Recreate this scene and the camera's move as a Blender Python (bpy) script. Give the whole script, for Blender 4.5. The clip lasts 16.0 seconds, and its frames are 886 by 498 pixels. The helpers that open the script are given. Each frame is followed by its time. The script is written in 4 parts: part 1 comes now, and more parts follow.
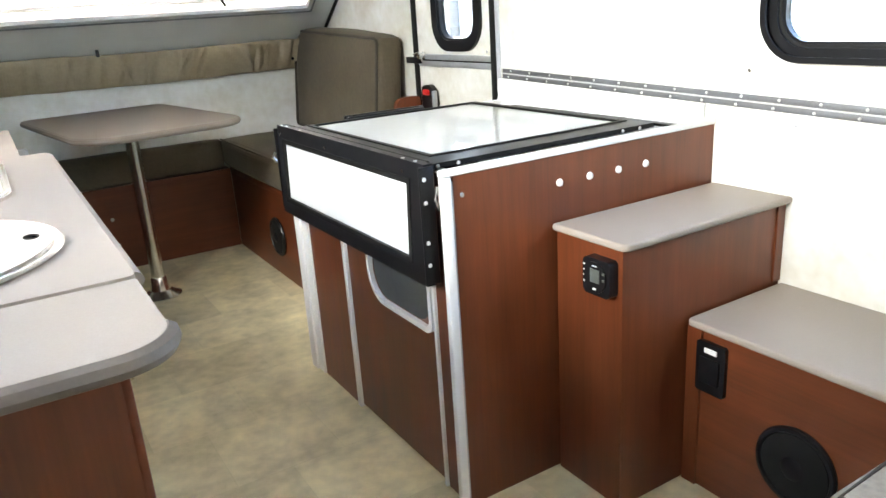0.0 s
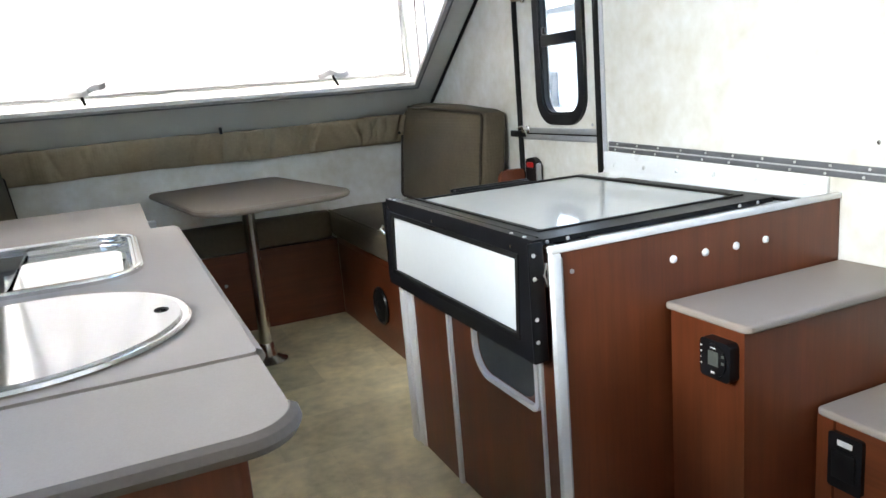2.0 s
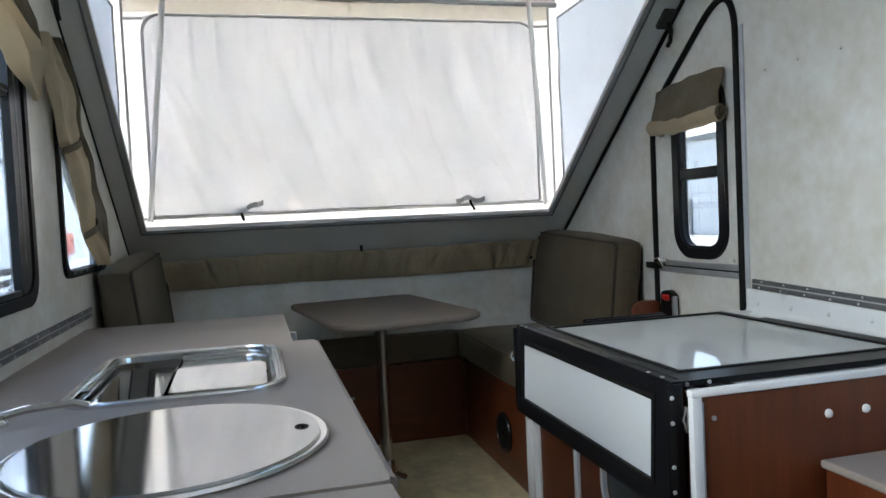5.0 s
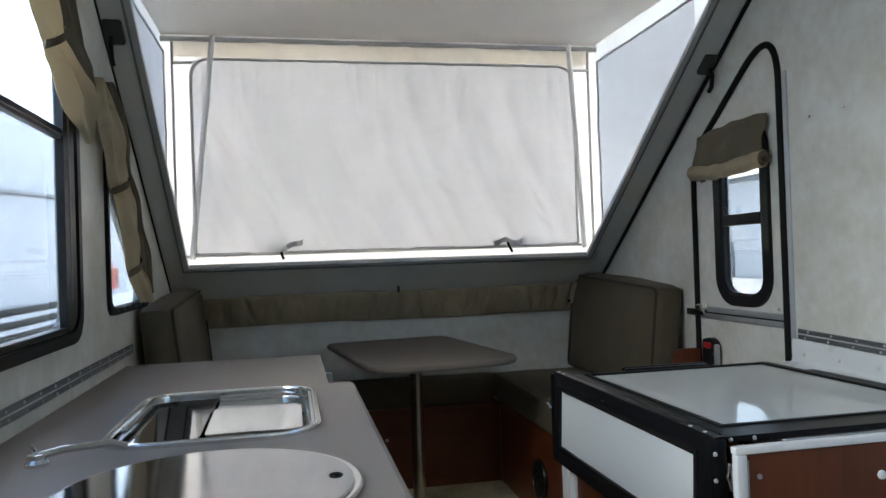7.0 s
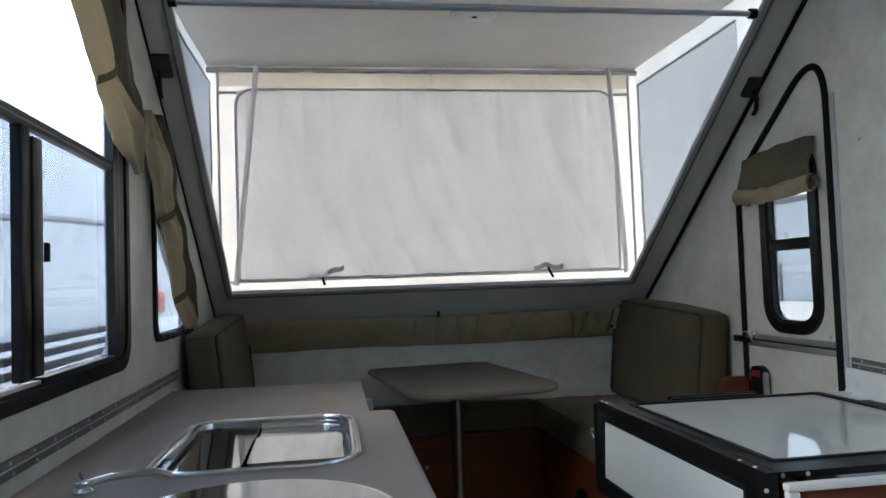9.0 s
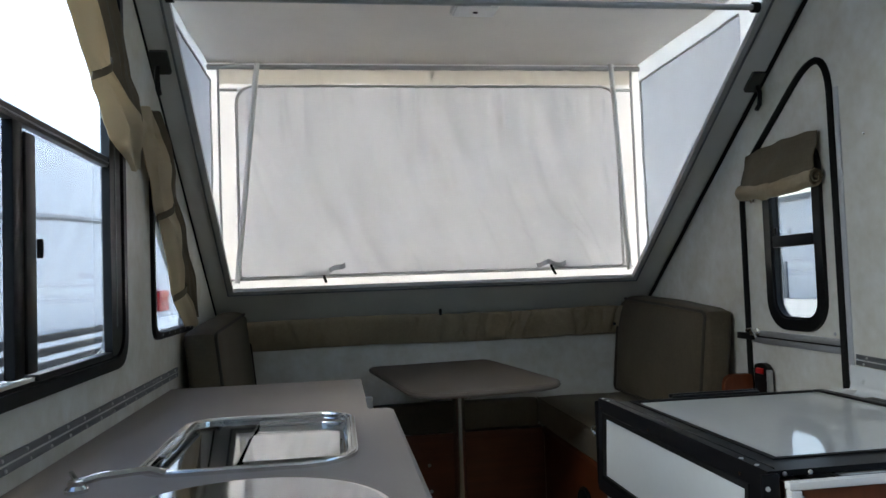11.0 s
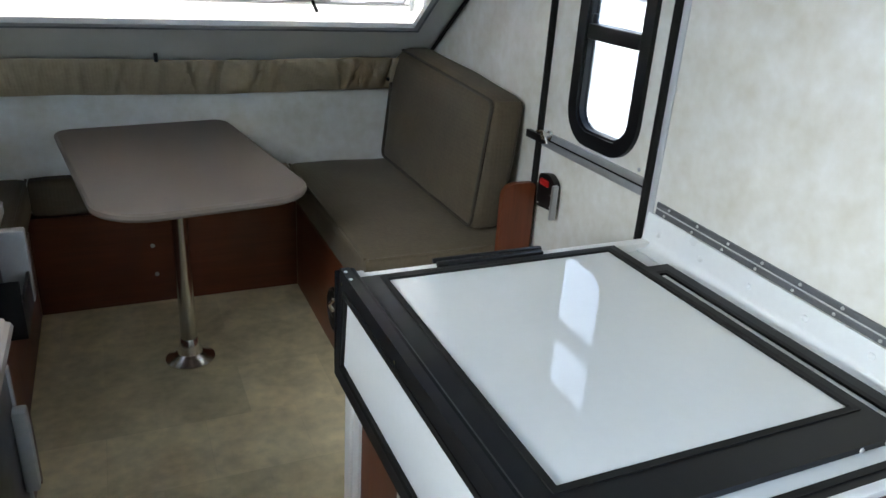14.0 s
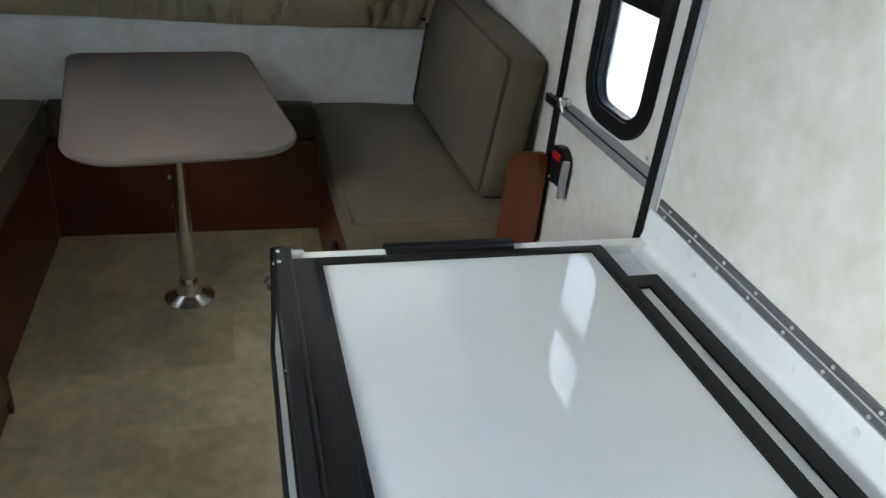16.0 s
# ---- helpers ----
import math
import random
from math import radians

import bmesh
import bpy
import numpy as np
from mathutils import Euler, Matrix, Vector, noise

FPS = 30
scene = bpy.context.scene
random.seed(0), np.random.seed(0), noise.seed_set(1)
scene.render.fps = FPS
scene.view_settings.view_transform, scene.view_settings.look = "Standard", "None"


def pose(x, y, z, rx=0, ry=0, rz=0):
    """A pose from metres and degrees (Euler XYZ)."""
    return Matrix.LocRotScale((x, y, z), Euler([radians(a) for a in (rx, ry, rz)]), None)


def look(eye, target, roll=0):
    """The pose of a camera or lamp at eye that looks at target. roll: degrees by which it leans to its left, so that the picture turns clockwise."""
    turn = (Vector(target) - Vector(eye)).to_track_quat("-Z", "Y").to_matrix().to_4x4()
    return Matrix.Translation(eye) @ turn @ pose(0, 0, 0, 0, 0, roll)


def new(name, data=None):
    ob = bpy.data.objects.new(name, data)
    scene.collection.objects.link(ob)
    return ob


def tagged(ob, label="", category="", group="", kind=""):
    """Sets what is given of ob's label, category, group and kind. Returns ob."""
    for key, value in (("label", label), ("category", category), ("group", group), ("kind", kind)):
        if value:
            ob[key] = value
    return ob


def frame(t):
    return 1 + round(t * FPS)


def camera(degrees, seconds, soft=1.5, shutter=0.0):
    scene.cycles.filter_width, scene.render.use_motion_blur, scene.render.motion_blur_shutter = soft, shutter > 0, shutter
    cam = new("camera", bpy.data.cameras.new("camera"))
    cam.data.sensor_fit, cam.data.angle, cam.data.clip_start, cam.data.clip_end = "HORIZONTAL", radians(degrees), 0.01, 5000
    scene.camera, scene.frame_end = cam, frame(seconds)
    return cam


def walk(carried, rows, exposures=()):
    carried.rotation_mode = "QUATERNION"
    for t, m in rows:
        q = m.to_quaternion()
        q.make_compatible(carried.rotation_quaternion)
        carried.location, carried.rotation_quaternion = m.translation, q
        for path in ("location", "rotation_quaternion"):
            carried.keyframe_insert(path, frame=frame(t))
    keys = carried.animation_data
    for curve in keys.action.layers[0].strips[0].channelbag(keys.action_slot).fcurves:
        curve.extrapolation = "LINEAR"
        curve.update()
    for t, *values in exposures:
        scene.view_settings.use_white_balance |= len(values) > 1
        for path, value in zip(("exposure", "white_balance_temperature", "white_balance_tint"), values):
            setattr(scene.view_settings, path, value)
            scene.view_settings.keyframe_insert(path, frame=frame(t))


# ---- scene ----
cam = camera(62.4, 16.0)
PATH = [
    (0, (0.2, 0.187, 1.146), (1.177, 1.817, 0.523), -3.8),
    (0.5, (0.2, 0.192, 1.15), (1.124, 1.862, 0.554), -4.1),
    (1, (0.193, 0.195, 1.156), (1.065, 1.912, 0.617), -4.2),
    (1.5, (0.189, 0.203, 1.158), (1.023, 1.956, 0.675), -4.4),
    (2, (0.186, 0.211, 1.162), (0.967, 2.002, 0.735), -4.9),
    (2.5, (0.183, 0.211, 1.171), (0.903, 2.043, 0.814), -5.1),
    (3, (0.178, 0.211, 1.176), (0.853, 2.071, 0.88), -4.5),
    (3.5, (0.172, 0.213, 1.18), (0.798, 2.097, 0.94), -3.7),
    (4, (0.167, 0.208, 1.187), (0.744, 2.113, 0.998), -3.2),
    (4.5, (0.164, 0.206, 1.187), (0.696, 2.13, 1.055), -3.0),
    (7, (0.161, 0.21, 1.204), (0.565, 2.169, 1.228), -1.9),
    (7.5, (0.162, 0.208, 1.21), (0.538, 2.172, 1.259), -2.0),
    (8, (0.161, 0.212, 1.215), (0.508, 2.18, 1.285), -1.9),
    (8.5, (0.161, 0.213, 1.218), (0.472, 2.187, 1.308), -1.9),
    (11, (0.18, 0.229, 1.212), (0.465, 2.207, 1.298), -2.1),
    (11.5, (0.234, 0.327, 1.225), (0.647, 2.284, 1.25), -2.5),
    (12, (0.307, 0.484, 1.232), (0.833, 2.413, 1.202), -1.9),
    (12.5, (0.39, 0.677, 1.207), (1.028, 2.568, 1.068), -0.7),
    (13, (0.468, 0.796, 1.329), (1.198, 2.628, 0.995), 0.9),
    (13.5, (0.486, 0.892, 1.47), (1.282, 2.636, 0.898), 2.2),
    (14, (0.529, 0.947, 1.531), (1.31, 2.615, 0.75), 3.8),
    (14.5, (0.646, 0.978, 1.572), (1.406, 2.599, 0.681), 7.0),
    (15, (0.749, 0.984, 1.591), (1.44, 2.593, 0.625), 9.2),
    (15.5, (0.801, 1.001, 1.582), (1.373, 2.643, 0.593), 7.8),
    (16, (0.888, 1.06, 1.591), (1.42, 2.724, 0.617), 6.3),
]
walk(cam, [(t, look(eye, target, roll)) for t, eye, target, roll in PATH],
     exposures=[(0, 6.06, 7550, 10), (1.5, 5.58, 7180, 10), (2.5, 5.2, 6950, 10), (4.5, 4.38, 6750, 8), (7, 3.92, 6750, 8), (8.5, 3.72, 6750, 8), (11, 3.66, 6750, 8), (12, 3.68, 6650, 8), (12.5, 4.0, 6600, 8), (13, 4.50, 6650, 8), (14, 4.78, 6700, 8), (16, 4.66, 6850, 8)])

# ---- light ----
world = bpy.data.worlds.new("World")
scene.world = world
world.use_nodes = True
wn = world.node_tree.nodes
sky = wn.new("ShaderNodeTexSky")
sky.sky_type, sky.sun_disc = "NISHITA", False
sky.sun_elevation, sky.sun_rotation = radians(52), radians(4)
sky.air_density, sky.dust_density = 1.2, 3.0
wn["Background"].inputs[1].default_value = 0.15
world.node_tree.links.new(sky.outputs[0], wn["Background"].inputs[0])
sun = new("sun", bpy.data.lights.new("sun", "SUN"))
sun.data.energy, sun.data.angle, sun.data.color = 2.8, radians(14), (1, 0.98, 0.95)
sun.matrix_world = look((0.4, 6, 8), (0, 0, 0))

# daylight of the bright lot in the opening of the large left window
window_light = new("window_light", bpy.data.lights.new("window_light", "AREA"))
window_light.data.shape, window_light.data.size, window_light.data.size_y = "RECTANGLE", 0.95, 0.40
window_light.data.energy, window_light.data.spread, window_light.data.color = 0.23, radians(62), (0.86, 0.94, 1.0)
window_light.matrix_world = look((-0.43, 1.05, 1.33), (1.6, 1.45, 1.05))
# and of the sky in its upper pane
sky_light = new("sky_light", bpy.data.lights.new("sky_light", "AREA"))
sky_light.data.shape, sky_light.data.size, sky_light.data.size_y = "RECTANGLE", 0.70, 0.40
sky_light.data.energy, sky_light.data.spread, sky_light.data.color = 0.12, radians(52), (0.90, 0.96, 1.0)
sky_light.matrix_world = look((-0.43, 1.80, 1.82), (1.25, 3.0, 0.45))

# ---- materials ----
def socket(node, *names):
    for n in names:
        if n in node.inputs:
            return node.inputs[n]


def base(name, color, rough=0.5, metal=0.0, spread=0.15, scale=6.0, fine=120.0, bump=0.1, depth=0.002, stretch=(1, 1, 1), rough_spread=0.12, sheen=0.0, coat=0.0, tint=None, spec=0.5):
    """A procedural surface: a colour that varies in large patches and fine grain, with relief and uneven gloss."""
    m = bpy.data.materials.new(name)
    m.use_nodes = True
    n, l = m.node_tree.nodes, m.node_tree.links
    b = n["Principled BSDF"]
    b.inputs["Metallic"].default_value = metal
    socket(b, "Sheen Weight").default_value = sheen
    socket(b, "Coat Weight").default_value = coat
    socket(b, "Specular IOR Level").default_value = spec
    tc = n.new("ShaderNodeTexCoord")
    mp = n.new("ShaderNodeMapping")
    mp.inputs["Scale"].default_value = stretch
    l.new(tc.outputs["Object"], mp.inputs["Vector"])
    big, small = n.new("ShaderNodeTexNoise"), n.new("ShaderNodeTexNoise")
    big.inputs["Scale"].default_value, big.inputs["Detail"].default_value = scale, 5
    small.inputs["Scale"].default_value, small.inputs["Detail"].default_value = fine, 3
    for t in (big, small):
        l.new(mp.outputs[0], t.inputs["Vector"])
    ramp = n.new("ShaderNodeValToRGB")
    lo = tint or [c * (1 - spread) for c in color]
    hi = [min(1, c * (1 + spread * 0.6)) for c in color]
    ramp.color_ramp.elements[0].position, ramp.color_ramp.elements[1].position = 0.32, 0.68
    ramp.color_ramp.elements[0].color, ramp.color_ramp.elements[1].color = (*lo, 1), (*hi, 1)
    mix = n.new("ShaderNodeMath")
    mix.operation = "MULTIPLY_ADD"
    l.new(small.outputs["Fac"], mix.inputs[0])
    mix.inputs[1].default_value = 0.35
    add = n.new("ShaderNodeMath")
    add.operation = "MULTIPLY_ADD"
    l.new(big.outputs["Fac"], add.inputs[0])
    add.inputs[1].default_value, add.inputs[2].default_value = 0.65, 0.0
    l.new(add.outputs[0], mix.inputs[2])
    l.new(mix.outputs[0], ramp.inputs["Fac"])
    l.new(ramp.outputs["Color"], b.inputs["Base Color"])
    rr = n.new("ShaderNodeMapRange")
    rr.inputs["To Min"].default_value, rr.inputs["To Max"].default_value = max(0.02, rough - rough_spread / 2), min(1, rough + rough_spread / 2)
    l.new(big.outputs["Fac"], rr.inputs["Value"])
    l.new(rr.outputs[0], b.inputs["Roughness"])
    if bump:
        bp = n.new("ShaderNodeBump")
        bp.inputs["Strength"].default_value, bp.inputs["Distance"].default_value = bump, depth
        l.new(mix.outputs[0], bp.inputs["Height"])
        l.new(bp.outputs[0], b.inputs["Normal"])
    return m


def weave(name, color, pitch=450.0, spread=0.25):
    """Woven cloth: two crossed wave patterns for the threads, over patchy colour."""
    m = base(name, color, 0.9, spread=spread, scale=5, fine=60, bump=0, sheen=0.04)
    n, l = m.node_tree.nodes, m.node_tree.links
    b = n["Principled BSDF"]
    tc = n.new("ShaderNodeTexCoord")
    waves = []
    for axis in ("X", "Y", "Z"):
        w = n.new("ShaderNodeTexWave")
        w.bands_direction = axis
        w.inputs["Scale"].default_value, w.inputs["Distortion"].default_value = pitch / 20, 1.5
        w.inputs["Detail"].default_value, w.inputs["Detail Scale"].default_value = 2, 4
        l.new(tc.outputs["Object"], w.inputs["Vector"])
        waves.append(w)
    a = n.new("ShaderNodeMath")
    a.operation = "ADD"
    l.new(waves[0].outputs["Fac"], a.inputs[0])
    l.new(waves[1].outputs["Fac"], a.inputs[1])
    c = n.new("ShaderNodeMath")
    c.operation = "ADD"
    l.new(a.outputs[0], c.inputs[0])
    l.new(waves[2].outputs["Fac"], c.inputs[1])
    bp = n.new("ShaderNodeBump")
    bp.inputs["Strength"].default_value, bp.inputs["Distance"].default_value = 0.25, 0.001
    l.new(c.outputs[0], bp.inputs["Height"])
    l.new(bp.outputs[0], b.inputs["Normal"])
    return m


def wood(name, color, along="Z"):
    """Cherry laminate: stretched noise for the grain, with darker streaks and a satin gloss."""
    stretch = {"Z": (22, 22, 1.1), "Y": (22, 1.1, 22), "X": (1.1, 22, 22)}[along]
    m = base(name, color, 0.36, spread=0.28, scale=1.3, fine=7, bump=0.04, depth=0.001, stretch=stretch, rough_spread=0.1)
    n, l = m.node_tree.nodes, m.node_tree.links
    tc, blot, mul = n.new("ShaderNodeTexCoord"), n.new("ShaderNodeTexNoise"), n.new("ShaderNodeMixRGB")
    blot.inputs["Scale"].default_value, blot.inputs["Detail"].default_value = 4, 2
    l.new(tc.outputs["Object"], blot.inputs["Vector"])
    rp = n.new("ShaderNodeValToRGB")
    rp.color_ramp.elements[0].color, rp.color_ramp.elements[1].color = (0.7, 0.66, 0.62, 1), (1, 1, 1, 1)
    rp.color_ramp.elements[0].position, rp.color_ramp.elements[1].position = 0.3, 0.65
    l.new(blot.outputs["Fac"], rp.inputs["Fac"])
    mul.blend_type = "MULTIPLY"
    mul.inputs["Fac"].default_value = 1.0
    b = n["Principled BSDF"]
    src = b.inputs["Base Color"].links[0].from_socket
    l.new(src, mul.inputs["Color1"])
    l.new(rp.outputs["Color"], mul.inputs["Color2"])
    l.new(mul.outputs["Color"], b.inputs["Base Color"])
    return m


def cloth_glow(name, color, through_share):
    """Thin tent cloth: part of the light goes through it and is scattered."""
    m = base(name, color, 0.8, spread=0.05, scale=4, fine=300, bump=0.15, depth=0.001)
    n, l = m.node_tree.nodes, m.node_tree.links
    tr, mx = n.new("ShaderNodeBsdfTranslucent"), n.new("ShaderNodeMixShader")
    b = n["Principled BSDF"]
    l.new(b.inputs["Base Color"].links[0].from_socket, tr.inputs["Color"])
    mx.inputs[0].default_value = through_share
    l.new(b.outputs[0], mx.inputs[1])
    l.new(tr.outputs[0], mx.inputs[2])
    l.new(mx.outputs[0], n["Material Output"].inputs["Surface"])
    return m


def pane_glass(name, tint=(0.46, 0.515, 0.57)):
    m = bpy.data.materials.new(name)
    m.use_nodes = True
    n, l = m.node_tree.nodes, m.node_tree.links
    tr, gl, mx = n.new("ShaderNodeBsdfTransparent"), n.new("ShaderNodeBsdfGlossy"), n.new("ShaderNodeMixShader")
    tr.inputs["Color"].default_value = (*tint, 1)
    gl.inputs["Roughness"].default_value = 0.02
    mx.inputs[0].default_value = 0.05
    l.new(tr.outputs[0], mx.inputs[1])
    l.new(gl.outputs[0], mx.inputs[2])
    l.new(mx.outputs[0], n["Material Output"].inputs["Surface"])
    return m


def floor_vinyl():
    """Sheet vinyl printed as mottled slate: olive-beige clouds in faint squares."""
    m = base("floor_vinyl", (0.73, 0.635, 0.42), 0.40, spread=0.36, scale=5.5, fine=24, bump=0.05, depth=0.002)
    n, l = m.node_tree.nodes, m.node_tree.links
    b = n["Principled BSDF"]
    tc, br, mul = n.new("ShaderNodeTexCoord"), n.new("ShaderNodeTexBrick"), n.new("ShaderNodeMixRGB")
    br.inputs["Scale"].default_value, br.inputs["Mortar Size"].default_value, br.inputs["Mortar Smooth"].default_value = 3.3, 0.003, 0.7
    br.inputs["Brick Width"].default_value, br.inputs["Row Height"].default_value = 1.0, 1.0
    br.offset = 0.5
    br.inputs["Color1"].default_value, br.inputs["Color2"].default_value, br.inputs["Mortar"].default_value = (1, 0.98, 0.95, 1), (0.76, 0.74, 0.69, 1), (0.72, 0.70, 0.66, 1)
    l.new(tc.outputs["Object"], br.inputs["Vector"])
    mul.blend_type = "MULTIPLY"
    mul.inputs["Fac"].default_value = 0.8
    src = b.inputs["Base Color"].links[0].from_socket
    l.new(src, mul.inputs["Color1"])
    l.new(br.outputs["Color"], mul.inputs["Color2"])
    l.new(mul.outputs["Color"], b.inputs["Base Color"])
    return m


WALL = base("wall_panel_offwhite", (0.73, 0.725, 0.69), 0.5, spread=0.10, scale=6, fine=28, bump=0.05, tint=(0.60, 0.565, 0.475))
WOOD = wood("cherry_laminate_upright", (0.158, 0.0405, 0.0142))
WOOD_Y = wood("cherry_laminate_lengthwise", (0.158, 0.0405, 0.0142), "Y")
WOOD_X = wood("cherry_laminate_across", (0.158, 0.0405, 0.0142), "X")
TOP = base("taupe_laminate", (0.315, 0.266, 0.231), 0.48, spread=0.12, scale=3, fine=420, bump=0.03, depth=0.0005, spec=0.35)
# worktop laminate darkened: the dinette's dimmer light is partly put into this colour
TABLE = base("shaded_taupe_laminate", (0.158, 0.128, 0.105), 0.6, spread=0.12, scale=3, fine=420, bump=0.03, depth=0.0005, spec=0.25)
ROOF = base("grey_roof_vinyl", (0.64, 0.635, 0.60), 0.6, spread=0.08, scale=5, fine=260, bump=0.2, depth=0.001)
CEIL = base("white_ceiling_panel", (0.67, 0.635, 0.59), 0.55, spread=0.05, scale=5, fine=200, bump=0.06)
SEAT = weave("brown_upholstery", (0.102, 0.078, 0.047))
PIPE = weave("dark_piping", (0.05, 0.038, 0.026))
TWEED = weave("grey_tweed", (0.30, 0.25, 0.20), 160, 0.5)
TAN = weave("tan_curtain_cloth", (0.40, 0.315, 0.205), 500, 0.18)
# face cloth: plain tan lightened, the sunlight on it put into the colour
TAN_SUN = cloth_glow("sunlit_tan_cloth", (0.62, 0.52, 0.36), 0.35)
# lining cloth: part of its darkness is backlit shade put into the colour
TAN_DARK = weave("backlit_olive_cloth", (0.135, 0.108, 0.068), 500, 0.2)
BLACK = base("black_frame_metal", (0.008, 0.008, 0.009), 0.38, spread=0.3, scale=12, fine=300, bump=0.05, spec=0.2)
RUBBER = base("black_rubber", (0.008, 0.008, 0.008), 0.6, spread=0.3, scale=20, fine=200, bump=0.1, spec=0.25)
PLASTIC = base("black_plastic", (0.008, 0.008, 0.009), 0.35, spread=0.3, scale=20, fine=300, bump=0.05, spec=0.3)
GLOSS = base("glossy_white_panel", (0.75, 0.765, 0.75), 0.045, spread=0.03, scale=3, fine=60, bump=0.012, depth=0.002, rough_spread=0.05)
TRIMW = base("white_trim_plastic", (0.78, 0.77, 0.75), 0.35, spread=0.06, scale=8, fine=80, bump=0.03)
TRIMG = base("grey_edge_trim", (0.42, 0.42, 0.42), 0.4, spread=0.08, scale=8, fine=80, bump=0.03)
FIBRE = base("white_fibreglass", (0.76, 0.78, 0.78), 0.3, spread=0.05, scale=5, fine=60, bump=0.03)
CHROME = base("chrome", (0.80, 0.79, 0.77), 0.2, 1.0, spread=0.08, scale=9, fine=100, bump=0.02)
ALU = base("brushed_aluminium", (0.44, 0.45, 0.46), 0.42, 0.6, spread=0.12, scale=14, fine=260, bump=0.06)
STEEL = base("stainless_steel", (0.62, 0.62, 0.61), 0.22, 1.0, spread=0.08, scale=5, fine=300, bump=0.03)
POLISHED = base("polished_steel", (0.72, 0.72, 0.71), 0.07, 1.0, spread=0.05, scale=3, fine=40, bump=0.03, depth=0.003, rough_spread=0.05)
RIVET = base("bright_rivet", (0.58, 0.58, 0.57), 0.35, 0.25, spread=0.06)
LIDGLASS = base("dark_glass_lid", (0.02, 0.021, 0.022), 0.05, spread=0.2, scale=6, fine=60, bump=0.0, rough_spread=0.04, coat=0.6)
LIDGREY = base("grey_sink_lid", (0.46, 0.465, 0.475), 0.09, 1.0, spread=0.05, scale=4, fine=200, bump=0.012, rough_spread=0.05)
EDGE_ALU = base("pale_aluminium_edge", (0.55, 0.56, 0.575), 0.45, 0.2, spread=0.08, scale=8, fine=120, bump=0.03)
RIBBON = base("grey_ribbon", (0.42, 0.42, 0.44), 0.8, spread=0.12, scale=20, fine=200, bump=0.1)
TENT = cloth_glow("white_tent_cloth", (0.85, 0.86, 0.86), 0.31)
ACRYLIC = cloth_glow("white_acrylic", (0.84, 0.85, 0.85), 0.16)
TENT_BACK = cloth_glow("thick_tent_cloth", (0.86, 0.855, 0.845), 0.188)
TENT_CURTAIN = cloth_glow("white_tent_curtain", (0.805, 0.813, 0.835), 0.94)
CREAM_BAND = cloth_glow("cream_band_cloth", (0.80, 0.775, 0.73), 0.9)
EDGE_DARK = base("dark_edge_band", (0.13, 0.105, 0.09), 0.5, spread=0.15, scale=10, fine=200, bump=0.05)
GLASS = pane_glass("window_glass")
TINTED = pane_glass("tinted_window_glass", (0.33, 0.36, 0.395))
DOORTINT = pane_glass("tinted_door_glass", (0.33, 0.355, 0.38))
RAILGREY = base("dull_grey_rail", (0.20, 0.205, 0.215), 0.42, 0.5, spread=0.15, scale=14, fine=260, bump=0.06)
SMOKE = base("smoked_acrylic", (0.055, 0.06, 0.06), 0.12, spread=0.15, scale=5, fine=60, bump=0.0)
LATCHGREY = base("dark_grey_latch_plate", (0.055, 0.058, 0.05), 0.5, spread=0.2, scale=15, fine=150, bump=0.05)
RED = base("red_plastic", (0.45, 0.015, 0.015), 0.3, spread=0.1)
DIALGREY = base("display_grey", (0.10, 0.11, 0.10), 0.3, spread=0.1)
INK = base("white_print", (0.75, 0.75, 0.75), 0.5, spread=0.05)
FLOOR = floor_vinyl()
CONCRETE = base("lot_concrete", (0.40, 0.385, 0.35), 0.85, spread=0.25, scale=0.6, fine=9, bump=0.3, depth=0.01)
RVWHITE = base("camper_gelcoat", (0.66, 0.69, 0.72), 0.5, spread=0.04, scale=1.5, fine=30, bump=0.0)
RVGREY = base("camper_grey_trim", (0.16, 0.17, 0.18), 0.4, spread=0.1)
SHED = base("painted_steel_cladding", (0.66, 0.67, 0.68), 0.5, spread=0.06, scale=1, fine=12, bump=0.05)
TYRE = base("tyre_rubber", (0.02, 0.02, 0.02), 0.8, spread=0.2)

# ---- shape helpers ----
def box(x0, x1, y0, y1, z0, z1, bevel=0.0, seg=2):
    bm = bmesh.new()
    bmesh.ops.create_cube(bm, size=1, matrix=Matrix.Translation(((x0 + x1) / 2, (y0 + y1) / 2, (z0 + z1) / 2)) @ Matrix.Diagonal((abs(x1 - x0), abs(y1 - y0), abs(z1 - z0), 1)))
    if bevel:
        bmesh.ops.bevel(bm, geom=bm.edges[:], offset=bevel, segments=seg, affect="EDGES", profile=0.5)
    return bm


def join(*bms):
    out = bmesh.new()
    for b in bms:
        me = bpy.data.meshes.new("tmp")
        b.to_mesh(me)
        out.from_mesh(me)
        bpy.data.meshes.remove(me)
        b.free()
    return out


def rrect(u0, u1, v0, v1, r, n=6):
    """A rounded rectangle; r is one radius or four (u0v0, u1v0, u1v1, u0v1)."""
    rs = r if isinstance(r, (tuple, list)) else (r,) * 4
    pts = []
    for (cu, cv, a), q in zip(((u0, v0, 180), (u1, v0, 270), (u1, v1, 0), (u0, v1, 90)), rs):
        su, sv = (1 if cu == u0 else -1), (1 if cv == v0 else -1)
        if q <= 0:
            pts.append((cu, cv))
            continue
        for k in range(n + 1):
            w = radians(a + 90 * k / n)
            pts.append((cu + su * q + q * math.cos(w), cv + sv * q + q * math.sin(w)))
    return pts


